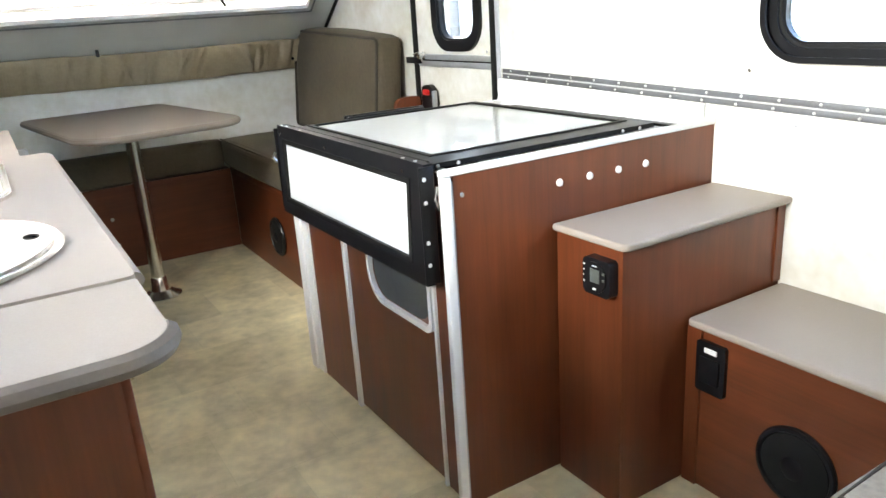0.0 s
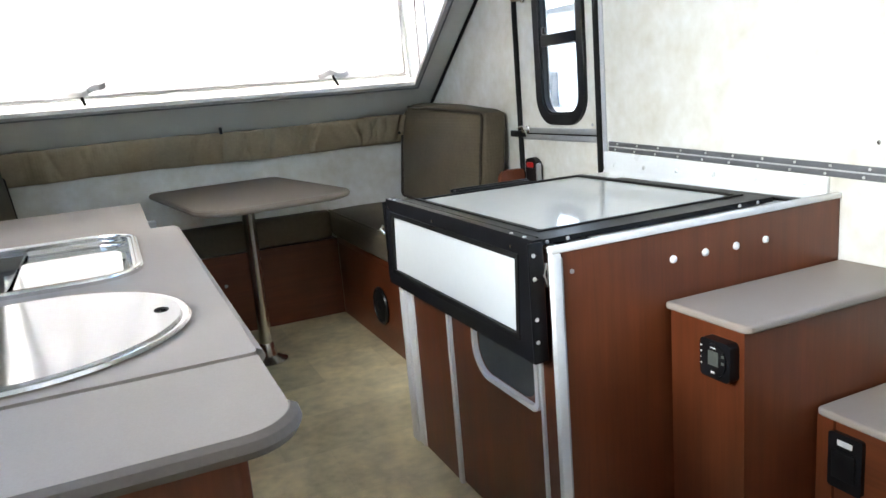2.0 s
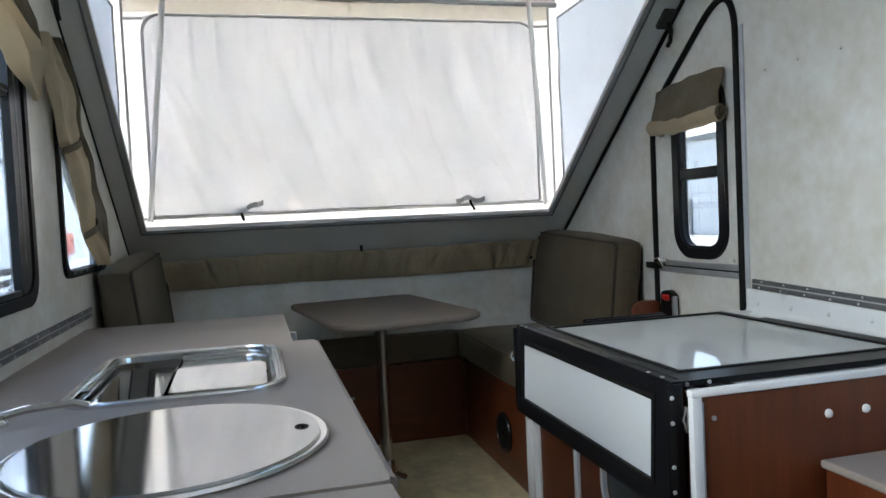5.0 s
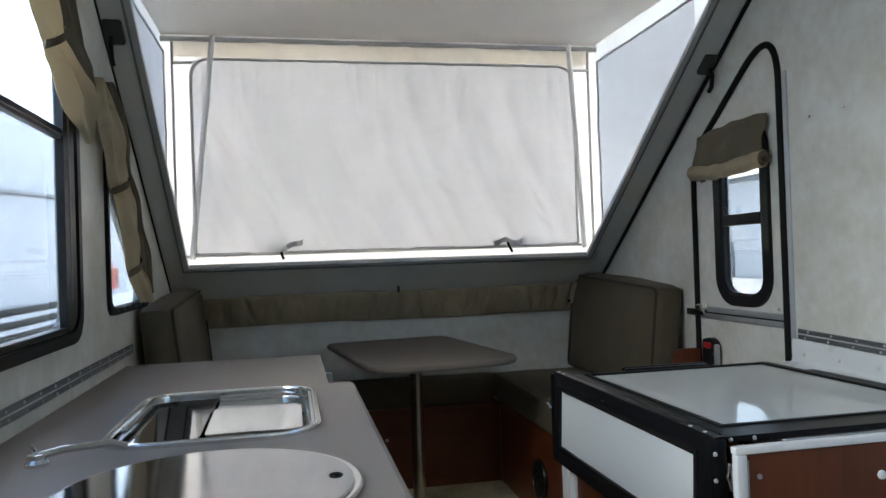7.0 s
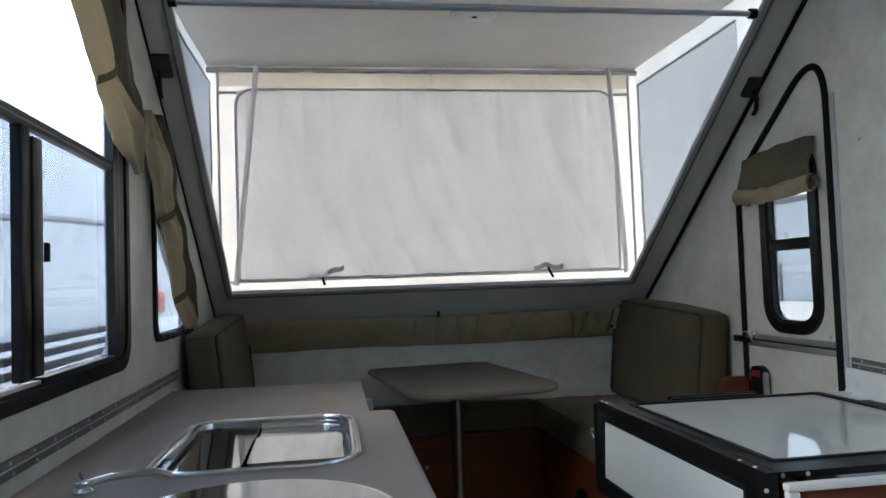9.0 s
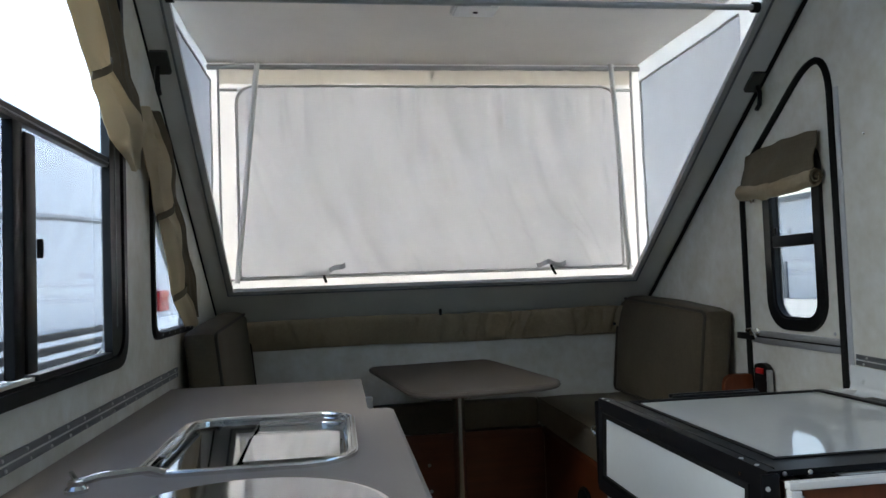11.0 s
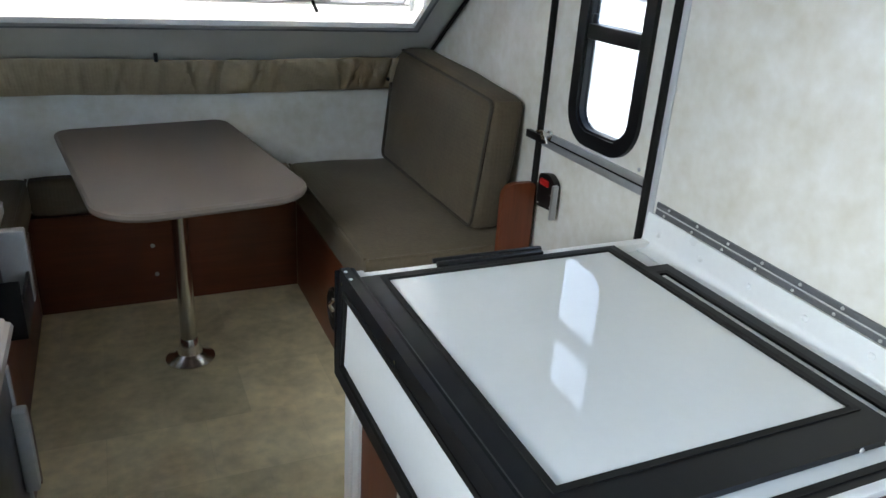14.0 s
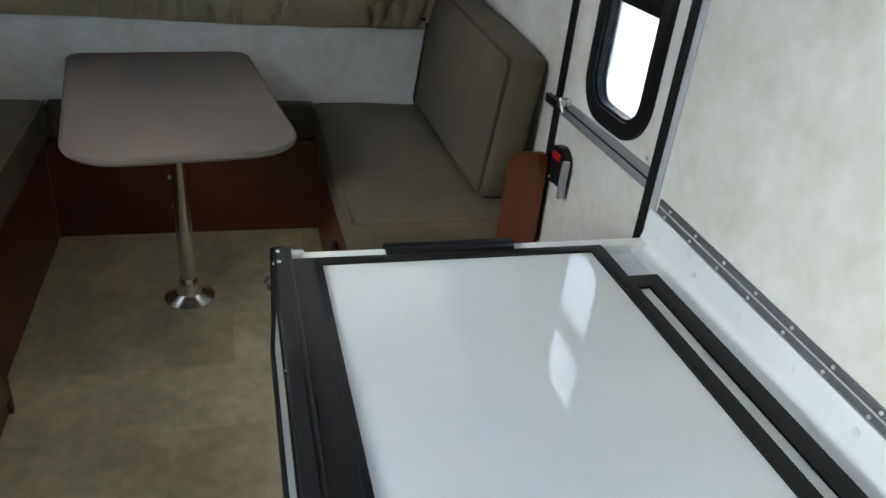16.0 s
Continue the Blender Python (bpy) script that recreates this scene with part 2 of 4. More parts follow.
def round_poly(corners, n=6):
    """A polygon with each corner (u, v, r) rounded by its radius."""
    pts = []
    for i, (u, v, r) in enumerate(corners):
        p, a, b = Vector((u, v)), Vector(corners[i - 1][:2]), Vector(corners[(i + 1) % len(corners)][:2])
        if r <= 0:
            pts.append((u, v))
            continue
        da, db = (a - p).normalized(), (b - p).normalized()
        s, e = p + da * r, p + db * r
        for k in range(n + 1):
            f = k / n
            q = s * (1 - f) ** 2 + p * 2 * f * (1 - f) + e * f * f
            pts.append((q.x, q.y))
    return pts


def prism(outer, holes, w0, w1, put):
    """A slab with holes: outlines in (u, v), from depth w0 to w1; put(u, v, w) gives its place."""
    from mathutils.geometry import tessellate_polygon
    loops = [list(outer)] + [list(h) for h in holes]
    tris = tessellate_polygon([[Vector((u, v, 0)) for u, v in lp] for lp in loops])
    flat = [p for lp in loops for p in lp]
    bm = bmesh.new()
    a = [bm.verts.new(put(u, v, w0)) for u, v in flat]
    b = [bm.verts.new(put(u, v, w1)) for u, v in flat]
    for i, j, k in tris:
        if len({i, j, k}) == 3:
            try:
                bm.faces.new((a[i], a[j], a[k]))
                bm.faces.new((b[k], b[j], b[i]))
            except ValueError:
                pass
    o = 0
    for lp in loops:
        n = len(lp)
        for i in range(n):
            j = (i + 1) % n
            try:
                bm.faces.new((a[o + i], a[o + j], b[o + j], b[o + i]))
            except ValueError:
                pass
        o += n
    bmesh.ops.recalc_face_normals(bm, faces=bm.faces[:])
    return bm


def tube(points, r, n=8, closed=False):
    """A round bar along points."""
    bm = bmesh.new()
    pts = [Vector(p) for p in points]
    rings = []
    up = None
    for i, p in enumerate(pts):
        if closed:
            d = pts[(i + 1) % len(pts)] - pts[i - 1]
        else:
            d = pts[min(i + 1, len(pts) - 1)] - pts[max(i - 1, 0)]
        d.normalize()
        if up is None:
            up = d.orthogonal().normalized()
        up = (up - d * up.dot(d)).normalized()
        side = d.cross(up)
        rings.append([bm.verts.new(p + r * (math.cos(2 * math.pi * k / n) * up + math.sin(2 * math.pi * k / n) * side)) for k in range(n)])
    m = len(rings)
    for i in range(m if closed else m - 1):
        a, b = rings[i], rings[(i + 1) % m]
        for k in range(n):
            bm.faces.new((a[k], a[(k + 1) % n], b[(k + 1) % n], b[k]))
    if not closed:
        bm.faces.new(rings[0][::-1])
        bm.faces.new(rings[-1])
    bmesh.ops.recalc_face_normals(bm, faces=bm.faces[:])
    return bm


def lathe(profile, n=28, place=None):
    """A turned shape from (radius, height) pairs, round z, set at a pose."""
    bm = bmesh.new()
    rings = [[bm.verts.new((r * math.cos(2 * math.pi * k / n), r * math.sin(2 * math.pi * k / n), z)) for k in range(n)] for r, z in profile]
    for a, b in zip(rings, rings[1:]):
        for k in range(n):
            bm.faces.new((a[k], a[(k + 1) % n], b[(k + 1) % n], b[k]))
    bm.faces.new(rings[0][::-1])
    bm.faces.new(rings[-1])
    bmesh.ops.recalc_face_normals(bm, faces=bm.faces[:])
    if place:
        bmesh.ops.transform(bm, matrix=place, verts=bm.verts)
    return bm


def sheet(rows, thick=0.003):
    """Cloth from a grid of points, given a thickness."""
    bm = bmesh.new()
    vs = [[bm.verts.new(p) for p in r] for r in rows]
    for a, b in zip(vs, vs[1:]):
        for k in range(len(a) - 1):
            bm.faces.new((a[k], a[k + 1], b[k + 1], b[k]))
    bmesh.ops.recalc_face_normals(bm, faces=bm.faces[:])
    bmesh.ops.solidify(bm, geom=bm.faces[:], thickness=thick)
    return bm


def soften(bm, r):
    """Rounds the upper and lower rims of an upright slab."""
    bm.normal_update()
    rim = [e for e in bm.edges if len(e.link_faces) == 2 and min(abs(f.normal.z) for f in e.link_faces) < 0.5 < max(abs(f.normal.z) for f in e.link_faces)]
    bmesh.ops.bevel(bm, geom=rim, offset=r, segments=3, affect="EDGES", profile=0.5)
    return bm


def mesh_of(name, bm, material, smooth=True):
    me = bpy.data.meshes.new(name)
    bm.to_mesh(me)
    bm.free()
    me.materials.append(material)
    if smooth:
        me.polygons.foreach_set("use_smooth", [True] * len(me.polygons))
        me.set_sharp_from_angle(angle=radians(35))
    return me


def solid(name, bm, material, label="", category="", group="", kind="", smooth=True):
    """A thing that is one mesh, with its origin where its base is."""
    xs = [v.co.copy() for v in bm.verts]
    o = Vector(((min(p.x for p in xs) + max(p.x for p in xs)) / 2, (min(p.y for p in xs) + max(p.y for p in xs)) / 2, min(p.z for p in xs)))
    bmesh.ops.translate(bm, vec=-o, verts=bm.verts)
    ob = new(name, mesh_of(name, bm, material, smooth))
    ob.location = o
    return tagged(ob, label, category, group, kind)


def thing(name, at, label="", category="", group="", kind="", rz=0.0):
    ob = new(name)
    ob.empty_display_size = 0.05
    ob.matrix_basis = pose(*at, 0, 0, rz)
    return tagged(ob, label, category, group, kind)


def whole(ob):
    """The pose of a thing or part in the world, by its parents' own poses."""
    m = ob.matrix_basis.copy()
    while ob.parent:
        ob = ob.parent
        m = ob.matrix_basis @ m
    return m


def part(name, bm, material, parent, label="", smooth=True, local=False):
    """A part of a thing; its shape is given in the world's metres, or in the thing's own."""
    if not local:
        bmesh.ops.transform(bm, matrix=whole(parent).inverted(), verts=bm.verts)
    ob = new(name, mesh_of(name, bm, material, smooth))
    ob.parent = parent
    return tagged(ob, label)


on_right = lambda x: (lambda u, v, w: (x + w, u, v))       # outlines in (y, z)
on_flat = lambda z: (lambda u, v, w: (u, v, z + w))        # outlines in (x, y)
on_far = lambda y: (lambda u, v, w: (u, y + w, v))         # outlines in (x, z)

# ---- plan ----
XL, XR, YF, YB = -0.42, 1.815, 4.10, -0.35
SLOPE = 0.744
RIDGE_Y = (YF + YB) / 2
LEAN = math.atan(SLOPE)
EAVE = 0.963
RIDGE_Z = EAVE + SLOPE * (YF - RIDGE_Y)
roof_z = lambda y: EAVE + SLOPE * (YF - abs(y - RIDGE_Y) - RIDGE_Y)


def on_roof(u, v, w):
    """u across, v up the far roof slope from its eave, w outwards."""
    return (u, YF - v * math.cos(LEAN) + w * math.sin(LEAN), EAVE + v * math.sin(LEAN) + w * math.cos(LEAN))


slope_v = lambda y: (YF - y) / math.cos(LEAN)

# ---- the shell ----
solid("floor", box(XL - 0.05, XR + 0.05, YB - 0.05, YF + 0.05, -0.05, 0), FLOOR, kind="structure", label="mottled olive-beige sheet vinyl floor with stone print")

DOOR = round_poly([(2.425, 0.06, 0.02), (2.99, 0.06, 0.02), (2.985, 1.59, 0.14), (2.425, 2.005, 0.24)], 14)
FRONT_WIN = rrect(0.45, 1.30, 0.995, 1.60, 0.09, 8)
wall_right = prism([(YB, 0), (YF, 0), (YF, EAVE), (RIDGE_Y, RIDGE_Z), (YB, EAVE)], [DOOR, FRONT_WIN], 0, 0.045, on_right(XR))
solid("wall_right", wall_right, WALL, kind="structure", label="off-white mottled wall panel rising to a gable", smooth=False)

BIG_WIN = round_poly([(0.48, 1.05, 0.07), (2.36, 1.05, 0.07), (2.36, 2.06, 0.05), (2.2, 2.18, 0.05), (1.42, 2.18, 0.07), (0.48, 1.48, 0.05)], 8)
SMALL_WIN = round_poly([(2.715, 1.065, 0.05), (3.32, 1.065, 0.05), (3.30, 1.16, 0.04), (2.715, 1.60, 0.05)], 8)
wall_left = prism([(YB, 0), (YF, 0), (YF, EAVE), (RIDGE_Y, RIDGE_Z), (YB, EAVE)], [BIG_WIN, SMALL_WIN], 0, -0.045, on_right(XL))
solid("wall_left", wall_left, WALL, kind="structure", label="off-white mottled wall panel with two windows", smooth=False)
solid("wall_far", box(XL, XR, YF, YF + 0.045, 0, EAVE), WALL, kind="structure", label="off-white mottled low end wall")
solid("wall_front", box(XL, XR, YB - 0.045, YB, 0, EAVE), WALL, kind="structure", label="off-white low end wall")

# far roof slope with the opening of the dormer
V0, V1 = slope_v(3.79), slope_v(2.38)
X0, X1 = -0.318, 1.668
VTOP = slope_v(RIDGE_Y)
roof_far = prism([(XL - 0.06, -0.03), (XR + 0.08, -0.03), (XR + 0.08, VTOP), (XL - 0.06, VTOP)], [[(X0, V0), (X1, V0), (X1, V1), (X0, V1)]], 0.001, 0.012, on_roof)
solid("roof_far", roof_far, ROOF, kind="structure", label="sloping grey vinyl roof panel with a wide dormer opening", smooth=False)
on_roof_front = lambda u, v, w: (u, YB + v * math.cos(LEAN) - w * math.sin(LEAN), EAVE + v * math.sin(LEAN) + w * math.cos(LEAN))
SKYLIGHT = rrect(0.1, 1.3, 0.75, 1.75, 0.06)
solid("roof_front", prism([(XL - 0.06, -0.03), (XR + 0.08, -0.03), (XR + 0.08, VTOP), (XL - 0.06, VTOP)], [SKYLIGHT], 0.001, 0.06, on_roof_front), ROOF, kind="structure", label="sloping grey vinyl roof panel", smooth=False)

wx = thing("window_4", (0.7, 0.7, 1.6), "white translucent roof window in the front slope", "window", kind="structure")
part("pane", prism(rrect(0.08, 1.32, 0.73, 1.77, 0.06), [], 0.062, 0.068, on_roof_front), ACRYLIC, wx, "white translucent pane", smooth=False)

# edge trim round the dormer opening: grey lip, then a thin dark bead
lip = prism([(X0 - 0.016, V0 - 0.016), (X1 + 0.016, V0 - 0.016), (X1 + 0.016, V1 + 0.016), (X0 - 0.016, V1 + 0.016)],
            [[(X0 + 0.004, V0 + 0.004), (X1 - 0.004, V0 + 0.004), (X1 - 0.004, V1 - 0.004), (X0 + 0.004, V1 - 0.004)]], -0.006, 0.016, on_roof)
solid("trim_dormer", lip, TRIMG, kind="structure", label="pale grey aluminium edge round the dormer opening", smooth=False)
bead = prism([(X0 - 0.024, V0 - 0.024), (X1 + 0.024, V0 - 0.024), (X1 + 0.024, V1 + 0.024), (X0 - 0.024, V1 + 0.024)],
             [[(X0 - 0.017, V0 - 0.017), (X1 + 0.017, V0 - 0.017), (X1 + 0.017, V1 + 0.017), (X0 - 0.017, V1 + 0.017)]], -0.009, -0.001, on_roof)
solid("trim_bead", bead, RVGREY, kind="structure", label="thin dark bead round the dormer edge", smooth=False)
for name, x, r in (("trim_seal_right", XR - 0.008, 0.008), ("trim_seal_left", XL + 0.003, 0.004)):
    pts = [on_roof(x, v, -0.007) for v in np.linspace(0.02, VTOP - 0.02, 12)]
    solid(name, tube(pts, r, 8), RUBBER, kind="structure", label="black rubber seal where roof meets wall")

# ---- dormer of tent cloth ----
ZIPTAPE = cloth_glow("grey_zip_tape", (0.56, 0.56, 0.57), 0.4)
LIDX0, LIDX1, LIDY, LIDZ = -0.46, 1.885, 4.11, 2.385
dormer = thing("dormer_tent", (0.7, 4.1, 1.2), "white tent-cloth dormer raised over the roof opening", "dormer", kind="structure")
lid = prism([(2.30, 2.36), (LIDY + 0.03, LIDZ), (LIDY + 0.03, LIDZ + 0.05), (2.30, 2.44)], [], 0, LIDX1 - LIDX0 + 0.04, lambda u, v, w: (LIDX0 - 0.02 + w, u, v))
part("lid", lid, CEIL, dormer, "white hinged roof lid seen from below", smooth=False)


def cloth_wall(u0, u1, v0, v1, put, amp, nu=40, nv=24, seed=0.0, lean=0.0):
    rows = []
    for j in range(nv + 1):
        v = v0 + (v1 - v0) * j / nv
        row = []
        for i in range(nu + 1):
            u = u0 + (u1 - u0) * i / nu
            f = min(1, 4 * j / nv) * min(1, 4 * (nv - j) / nv)
            w = amp * (noise.noise((u * 4.5 + v * 1.3 + seed, v * 0.8, seed)) + 0.5 * noise.noise((u * 11, v * 3, seed + 4))) * (0.4 + 0.6 * f)
            row.append(put(u, v, w))
        rows.append(row)
    return rows


part("back_cloth", sheet(cloth_wall(LIDX0, LIDX1, 0.99, LIDZ, on_far(LIDY), 0.012)), TENT_BACK, dormer, "white translucent back cloth")
for x, s in ((LIDX0, 1.0), (LIDX1, 5.0)):
    rows = []
    for j in range(17):
        f = j / 16
        row = []
        for i in range(17):
            y = 2.55 + (LIDY - 2.55) * i / 16
            zb = roof_z(y) + 0.018
            zt = 2.37 + (LIDZ - 2.37) * (y - 2.3) / (LIDY - 2.3)
            row.append((x + 0.008 * noise.noise((y * 4 + s, f * 3, s)), y, zb + (zt - zb) * f))
        rows.append(row)
    part("side_cloth", sheet(rows), TENT, dormer, "white translucent side cloth")
    inward = 0.02 if x < 0 else -0.02
    rows = []
    for j in range(13):
        f = j / 12
        row = []
        for i in range(15):
            y = 3.02 + (LIDY - 0.09 - 3.02) * i / 14
            zb = max(1.29, roof_z(y) + 0.07)
            row.append((x + inward + 0.008 * noise.noise((y * 6 + s, f * 4, s)), y, zb + (2.27 - zb) * f))
        rows.append(row)
    part("side_curtain", sheet(rows), TENT_CURTAIN, dormer, "greyish zipped side curtain")
    edge = [(px + inward * 0.3, py, pz) for px, py, pz in [r[-1] for r in rows] + rows[-1][::-1]]
    part("zip_border", tube(edge, 0.006, 6), ZIPTAPE, dormer, "grey zip tape")
    a, b = (LIDX0 + 0.055, -0.31) if x < 0 else (1.727, LIDX1 - 0.055)
    part("cross_tape", box(a, b, LIDY - 0.032, LIDY - 0.024, 2.228, 2.242, 0.001), ZIPTAPE, dormer)

CUX0, CUX1, CUZ0, CUZ1 = -0.305, 1.714, 1.262, 2.238


rng = random.Random(11)
CREASES = [(rng.uniform(CUX0, CUX1), rng.uniform(0.05, 0.35), rng.uniform(0.03, 0.07), rng.uniform(0.004, 0.009), rng.uniform(-0.1, 0.5), rng.uniform(0.4, 0.9)) for _ in range(16)]
# (u, d) ends of the sharper creases and their width and depth
SHARP = [(-0.27, 0.10, 0.22, 0.96, 0.022, 0.007), (-0.22, 0.30, 0.02, 0.70, 0.012, 0.005), (1.30, 0.62, 1.62, 0.93, 0.014, 0.006),
         (1.44, 0.60, 1.58, 0.88, 0.012, 0.005), (0.88, 0.55, 1.28, 0.90, 0.026, 0.006), (0.30, 0.55, 0.62, 0.97, 0.024, 0.006), (0.80, 0.03, 0.92, 0.40, 0.026, 0.010)]


def folds(u, v):
    """Hanging cloth: gathers under its top edge, broad upright waves, and a few slanting creases."""
    d = (CUZ1 - v) / (CUZ1 - CUZ0)
    w = 0.014 * math.sin(17 * (u + 0.10 * d) + 2.6 * noise.noise((u * 2.1, v * 0.8, 3))) * (0.5 + 0.8 * noise.noise((u * 2 + 5, v * 1.2, 9)))
    for c, drift, wide, deep, start, span in CREASES:
        f = (d - start) / span
        if 0 < f < 1:
            q = (u - c - drift * d ** 1.4) / wide
            if abs(q) < 3:
                w += deep * math.exp(-q * q) * math.sin(math.pi * f)
    for u0, d0, u1, d1, wide, deep in SHARP:
        f = (d - d0) / (d1 - d0)
        if 0 < f < 1:
            q = (u - u0 - (u1 - u0) * f ** 1.25) / wide
            if abs(q) < 3:
                w += 0.95 * deep * math.exp(-q * q) * math.sin(math.pi * f) ** 0.7
    w += 0.005 * noise.noise((u * 6, v * 4, 1))
    w += 0.026 * noise.noise((u * 11, 0.6 * v, 6)) * math.exp(-2.6 * d)
    w += 0.014 * noise.noise((u * 30, 0.8 * v, 2)) * math.exp(-6 * d)
    w += 0.034 * noise.noise(((u - 0.34 * d ** 1.6) * 6.5, v * 1.2, 7)) + 0.008 * noise.noise(((u - 0.30 * d ** 1.5) * 14, v * 2.2, 5))
    w = 0.046 * math.tanh(1.9 * w / 0.046)
    return -w * min(1, 0.15 + 9 * d) * min(1, 12 * (u - CUX0) + 0.1) * min(1, 12 * (CUX1 - u) + 0.1)


rows = [[(u, LIDY - 0.066 + folds(u, v), v) for u in np.linspace(CUX0, CUX1, 240)] for v in np.linspace(CUZ0, CUZ1, 70)]
window_curtain = part("window_curtain", sheet(rows, 0.002), TENT_CURTAIN, dormer, "wrinkled greyish-white zipped window curtain")
rim = [(u, LIDY - 0.07, v) for u, v in rrect(CUX0 - 0.006, CUX1 + 0.006, CUZ0 - 0.004, CUZ1 + 0.006, (0.02, 0.02, 0.09, 0.09))]
part("zip_border", tube(rim, 0.0075, 6, True), ZIPTAPE, dormer, "grey zip tape")
part("hem_bar", tube([(LIDX0 + 0.1, LIDY - 0.04, 1.252), (LIDX1 - 0.1, LIDY - 0.04, 1.252)], 0.006, 6), TRIMG, dormer, "grey hem line")
part("top_bar", tube([(LIDX0, LIDY - 0.02, LIDZ - 0.028), (LIDX1, LIDY - 0.02, LIDZ - 0.028)], 0.014, 8), TRIMG, dormer, "grey cloth bar under the lid")
for a, b in (((-0.322, 4.0, 1.235), (-0.198, 4.0, 2.352)), ((1.738, 4.0, 1.235), (1.684, 4.0, 2.357))):
    part("pole", tube([a, b], 0.0135, 10), TRIMW, dormer, "white painted support pole")
for x in (0.105, 1.312):
    tie = part("tie_strap", tube([(x, 4.04, 1.275), (x + 0.004, 4.02, 1.25), (x + 0.012, 4.0, 1.225)], 0.007, 6), RUBBER, dormer, "black tie strap")
    rows = [[(x - 0.09 + 0.2 * i / 14, 4.035 + 0.012 * math.sin(i * 0.9 + x), 1.262 + 0.010 * math.sin(i * 0.75 + x * 3) + 0.026 * j + (0.045 * (i / 14) ** 4 if x < 0.5 else 0.008)) for i in range(15)] for j in range(2)]
    part("ribbon", sheet(rows, 0.002), RIBBON, dormer, "loose grey ribbon")
part("seam_tape", box(0.70, 0.722, LIDY - 0.02, LIDY - 0.008, 2.285, 2.36, 0.002), TRIMG, dormer)
for x in (LIDX0 + 0.055, LIDX1 - 0.055):
    part("corner_tape", box(x - 0.006, x + 0.006, LIDY - 0.03, LIDY - 0.02, 1.25, 2.34, 0.001), TRIMG, dormer)
part("toggle", box(0.495, 0.52, LIDY - 0.072, LIDY - 0.05, 2.238, 2.250, 0.003), RVGREY, dormer)
rows = [[(u, LIDY - 0.022 - 0.006 * noise.noise((u * 9, f, 4)) - 0.004 * noise.noise((u * 26, f * 2, 1)), 2.268 + 0.006 * noise.noise((u * 5, 3, 3)) * (1 - f) + 0.10 * f) for u in np.linspace(LIDX0 + 0.06, LIDX1 - 0.06, 120)] for f in np.linspace(0, 1, 6)]
part("top_band", sheet(rows, 0.002), CREAM_BAND, dormer, "wrinkled cream band under the lid")

rod_thing = thing("curtain_rod", (0.66, 2.53, 2.12), "grey telescopic rod across the top of the dormer opening", "rod")
part("tube", tube([(X0 + 0.005, 2.545, 2.118), (0.7, 2.545, 2.118)], 0.0125, 12), ALU, rod_thing)
part("inner_tube", tube([(0.7, 2.545, 2.118), (X1 - 0.03, 2.545, 2.118)], 0.0105, 12), ALU, rod_thing)
for x in (X0 + 0.008, X1 - 0.03):
    part("end_cap", tube([(x - 0.012, 2.545, 2.118), (x + 0.012, 2.545, 2.118)], 0.018, 12), RUBBER, rod_thing)
lamp = thing("dome_light", (0.79, 3.24, 2.36), "flat white dome light under the dormer lid, switched off", "light")
part("housing", box(0.69, 0.89, 3.17, 3.31, 2.358, 2.378, 0.008, 3), TRIMW, lamp)
part("lens", box(0.70, 0.88, 3.18, 3.30, 2.347, 2.360, 0.006, 3), TENT, lamp)
part("switch", box(0.78, 0.80, 3.235, 3.245, 2.341, 2.349, 0.002), RUBBER, lamp)

for x, yb, s in ((XR - 0.035, 2.80, 1), (XL + 0.035, 2.74, -1)):
    v = slope_v(yb)
    br = thing("roof_latch", on_roof(x, v, 0), "black plastic roof latch plate with a hanging hook", "latch", "roof latches")
    part("plate", prism(rrect(x - 0.03, x + 0.03, v - 0.045, v + 0.045, 0.008), [], -0.012, 0.002, on_roof), LATCHGREY, br)
    c = Vector(on_roof(x + s * 0.008, v - 0.01, -0.02))
    part("hook", tube([c, c + Vector((0, -0.012, -0.03)), c + Vector((0, -0.004, -0.07)), c + Vector((0, 0.016, -0.085))], 0.009, 8), PLASTIC, br)

# ---- entry door ----
door = thing("door_1", (XR, 2.71, 0.06), "white two-part entry door with a slanted top, closed", "door", kind="structure")
DWIN = rrect(2.535, 2.797, 1.022, 1.63, 0.06, 8)
SPLIT = 0.946


def inset(poly, d):
    """The outline moved inwards by about d."""
    cu, cv = sum(p[0] for p in poly) / len(poly), sum(p[1] for p in poly) / len(poly)
    hu, hv = max(abs(p[0] - cu) for p in poly), max(abs(p[1] - cv) for p in poly)
    return [(cu + (u - cu) * (1 - d / hu), cv + (v - cv) * (1 - d / hv)) for u, v in poly]


leaf = inset(DOOR, 0.008)
upper = [(2.433, SPLIT + 0.002), (2.982, SPLIT + 0.002)] + [p for p in leaf if p[1] > 1.2]
part("upper_leaf", prism(upper, [DWIN], 0.002, 0.034, on_right(XR)), WALL, door, "off-white upper door leaf", smooth=False)
part("lower_leaf", prism([(2.433, 0.07), (2.982, 0.07), (2.982, SPLIT - 0.002), (2.433, SPLIT - 0.002)], [], 0.002, 0.034, on_right(XR)), WALL, door, "off-white lower door leaf", smooth=False)
part("seal", tube([(XR - 0.004, u, v) for u, v in DOOR], 0.0125, 8, True), RUBBER, door, "black rubber door seal")
for dz, m in ((0.014, ALU), (-0.014, ALU)):
    part("hinge_strip", box(XR - 0.006, XR + 0.004, 2.445, 2.97, SPLIT + dz - 0.011, SPLIT + dz + 0.011, 0.002), m, door, "aluminium strip where the leaves meet")
part("gap_line", box(XR - 0.003, XR + 0.003, 2.445, 2.97, SPLIT - 0.003, SPLIT + 0.003), RUBBER, door)


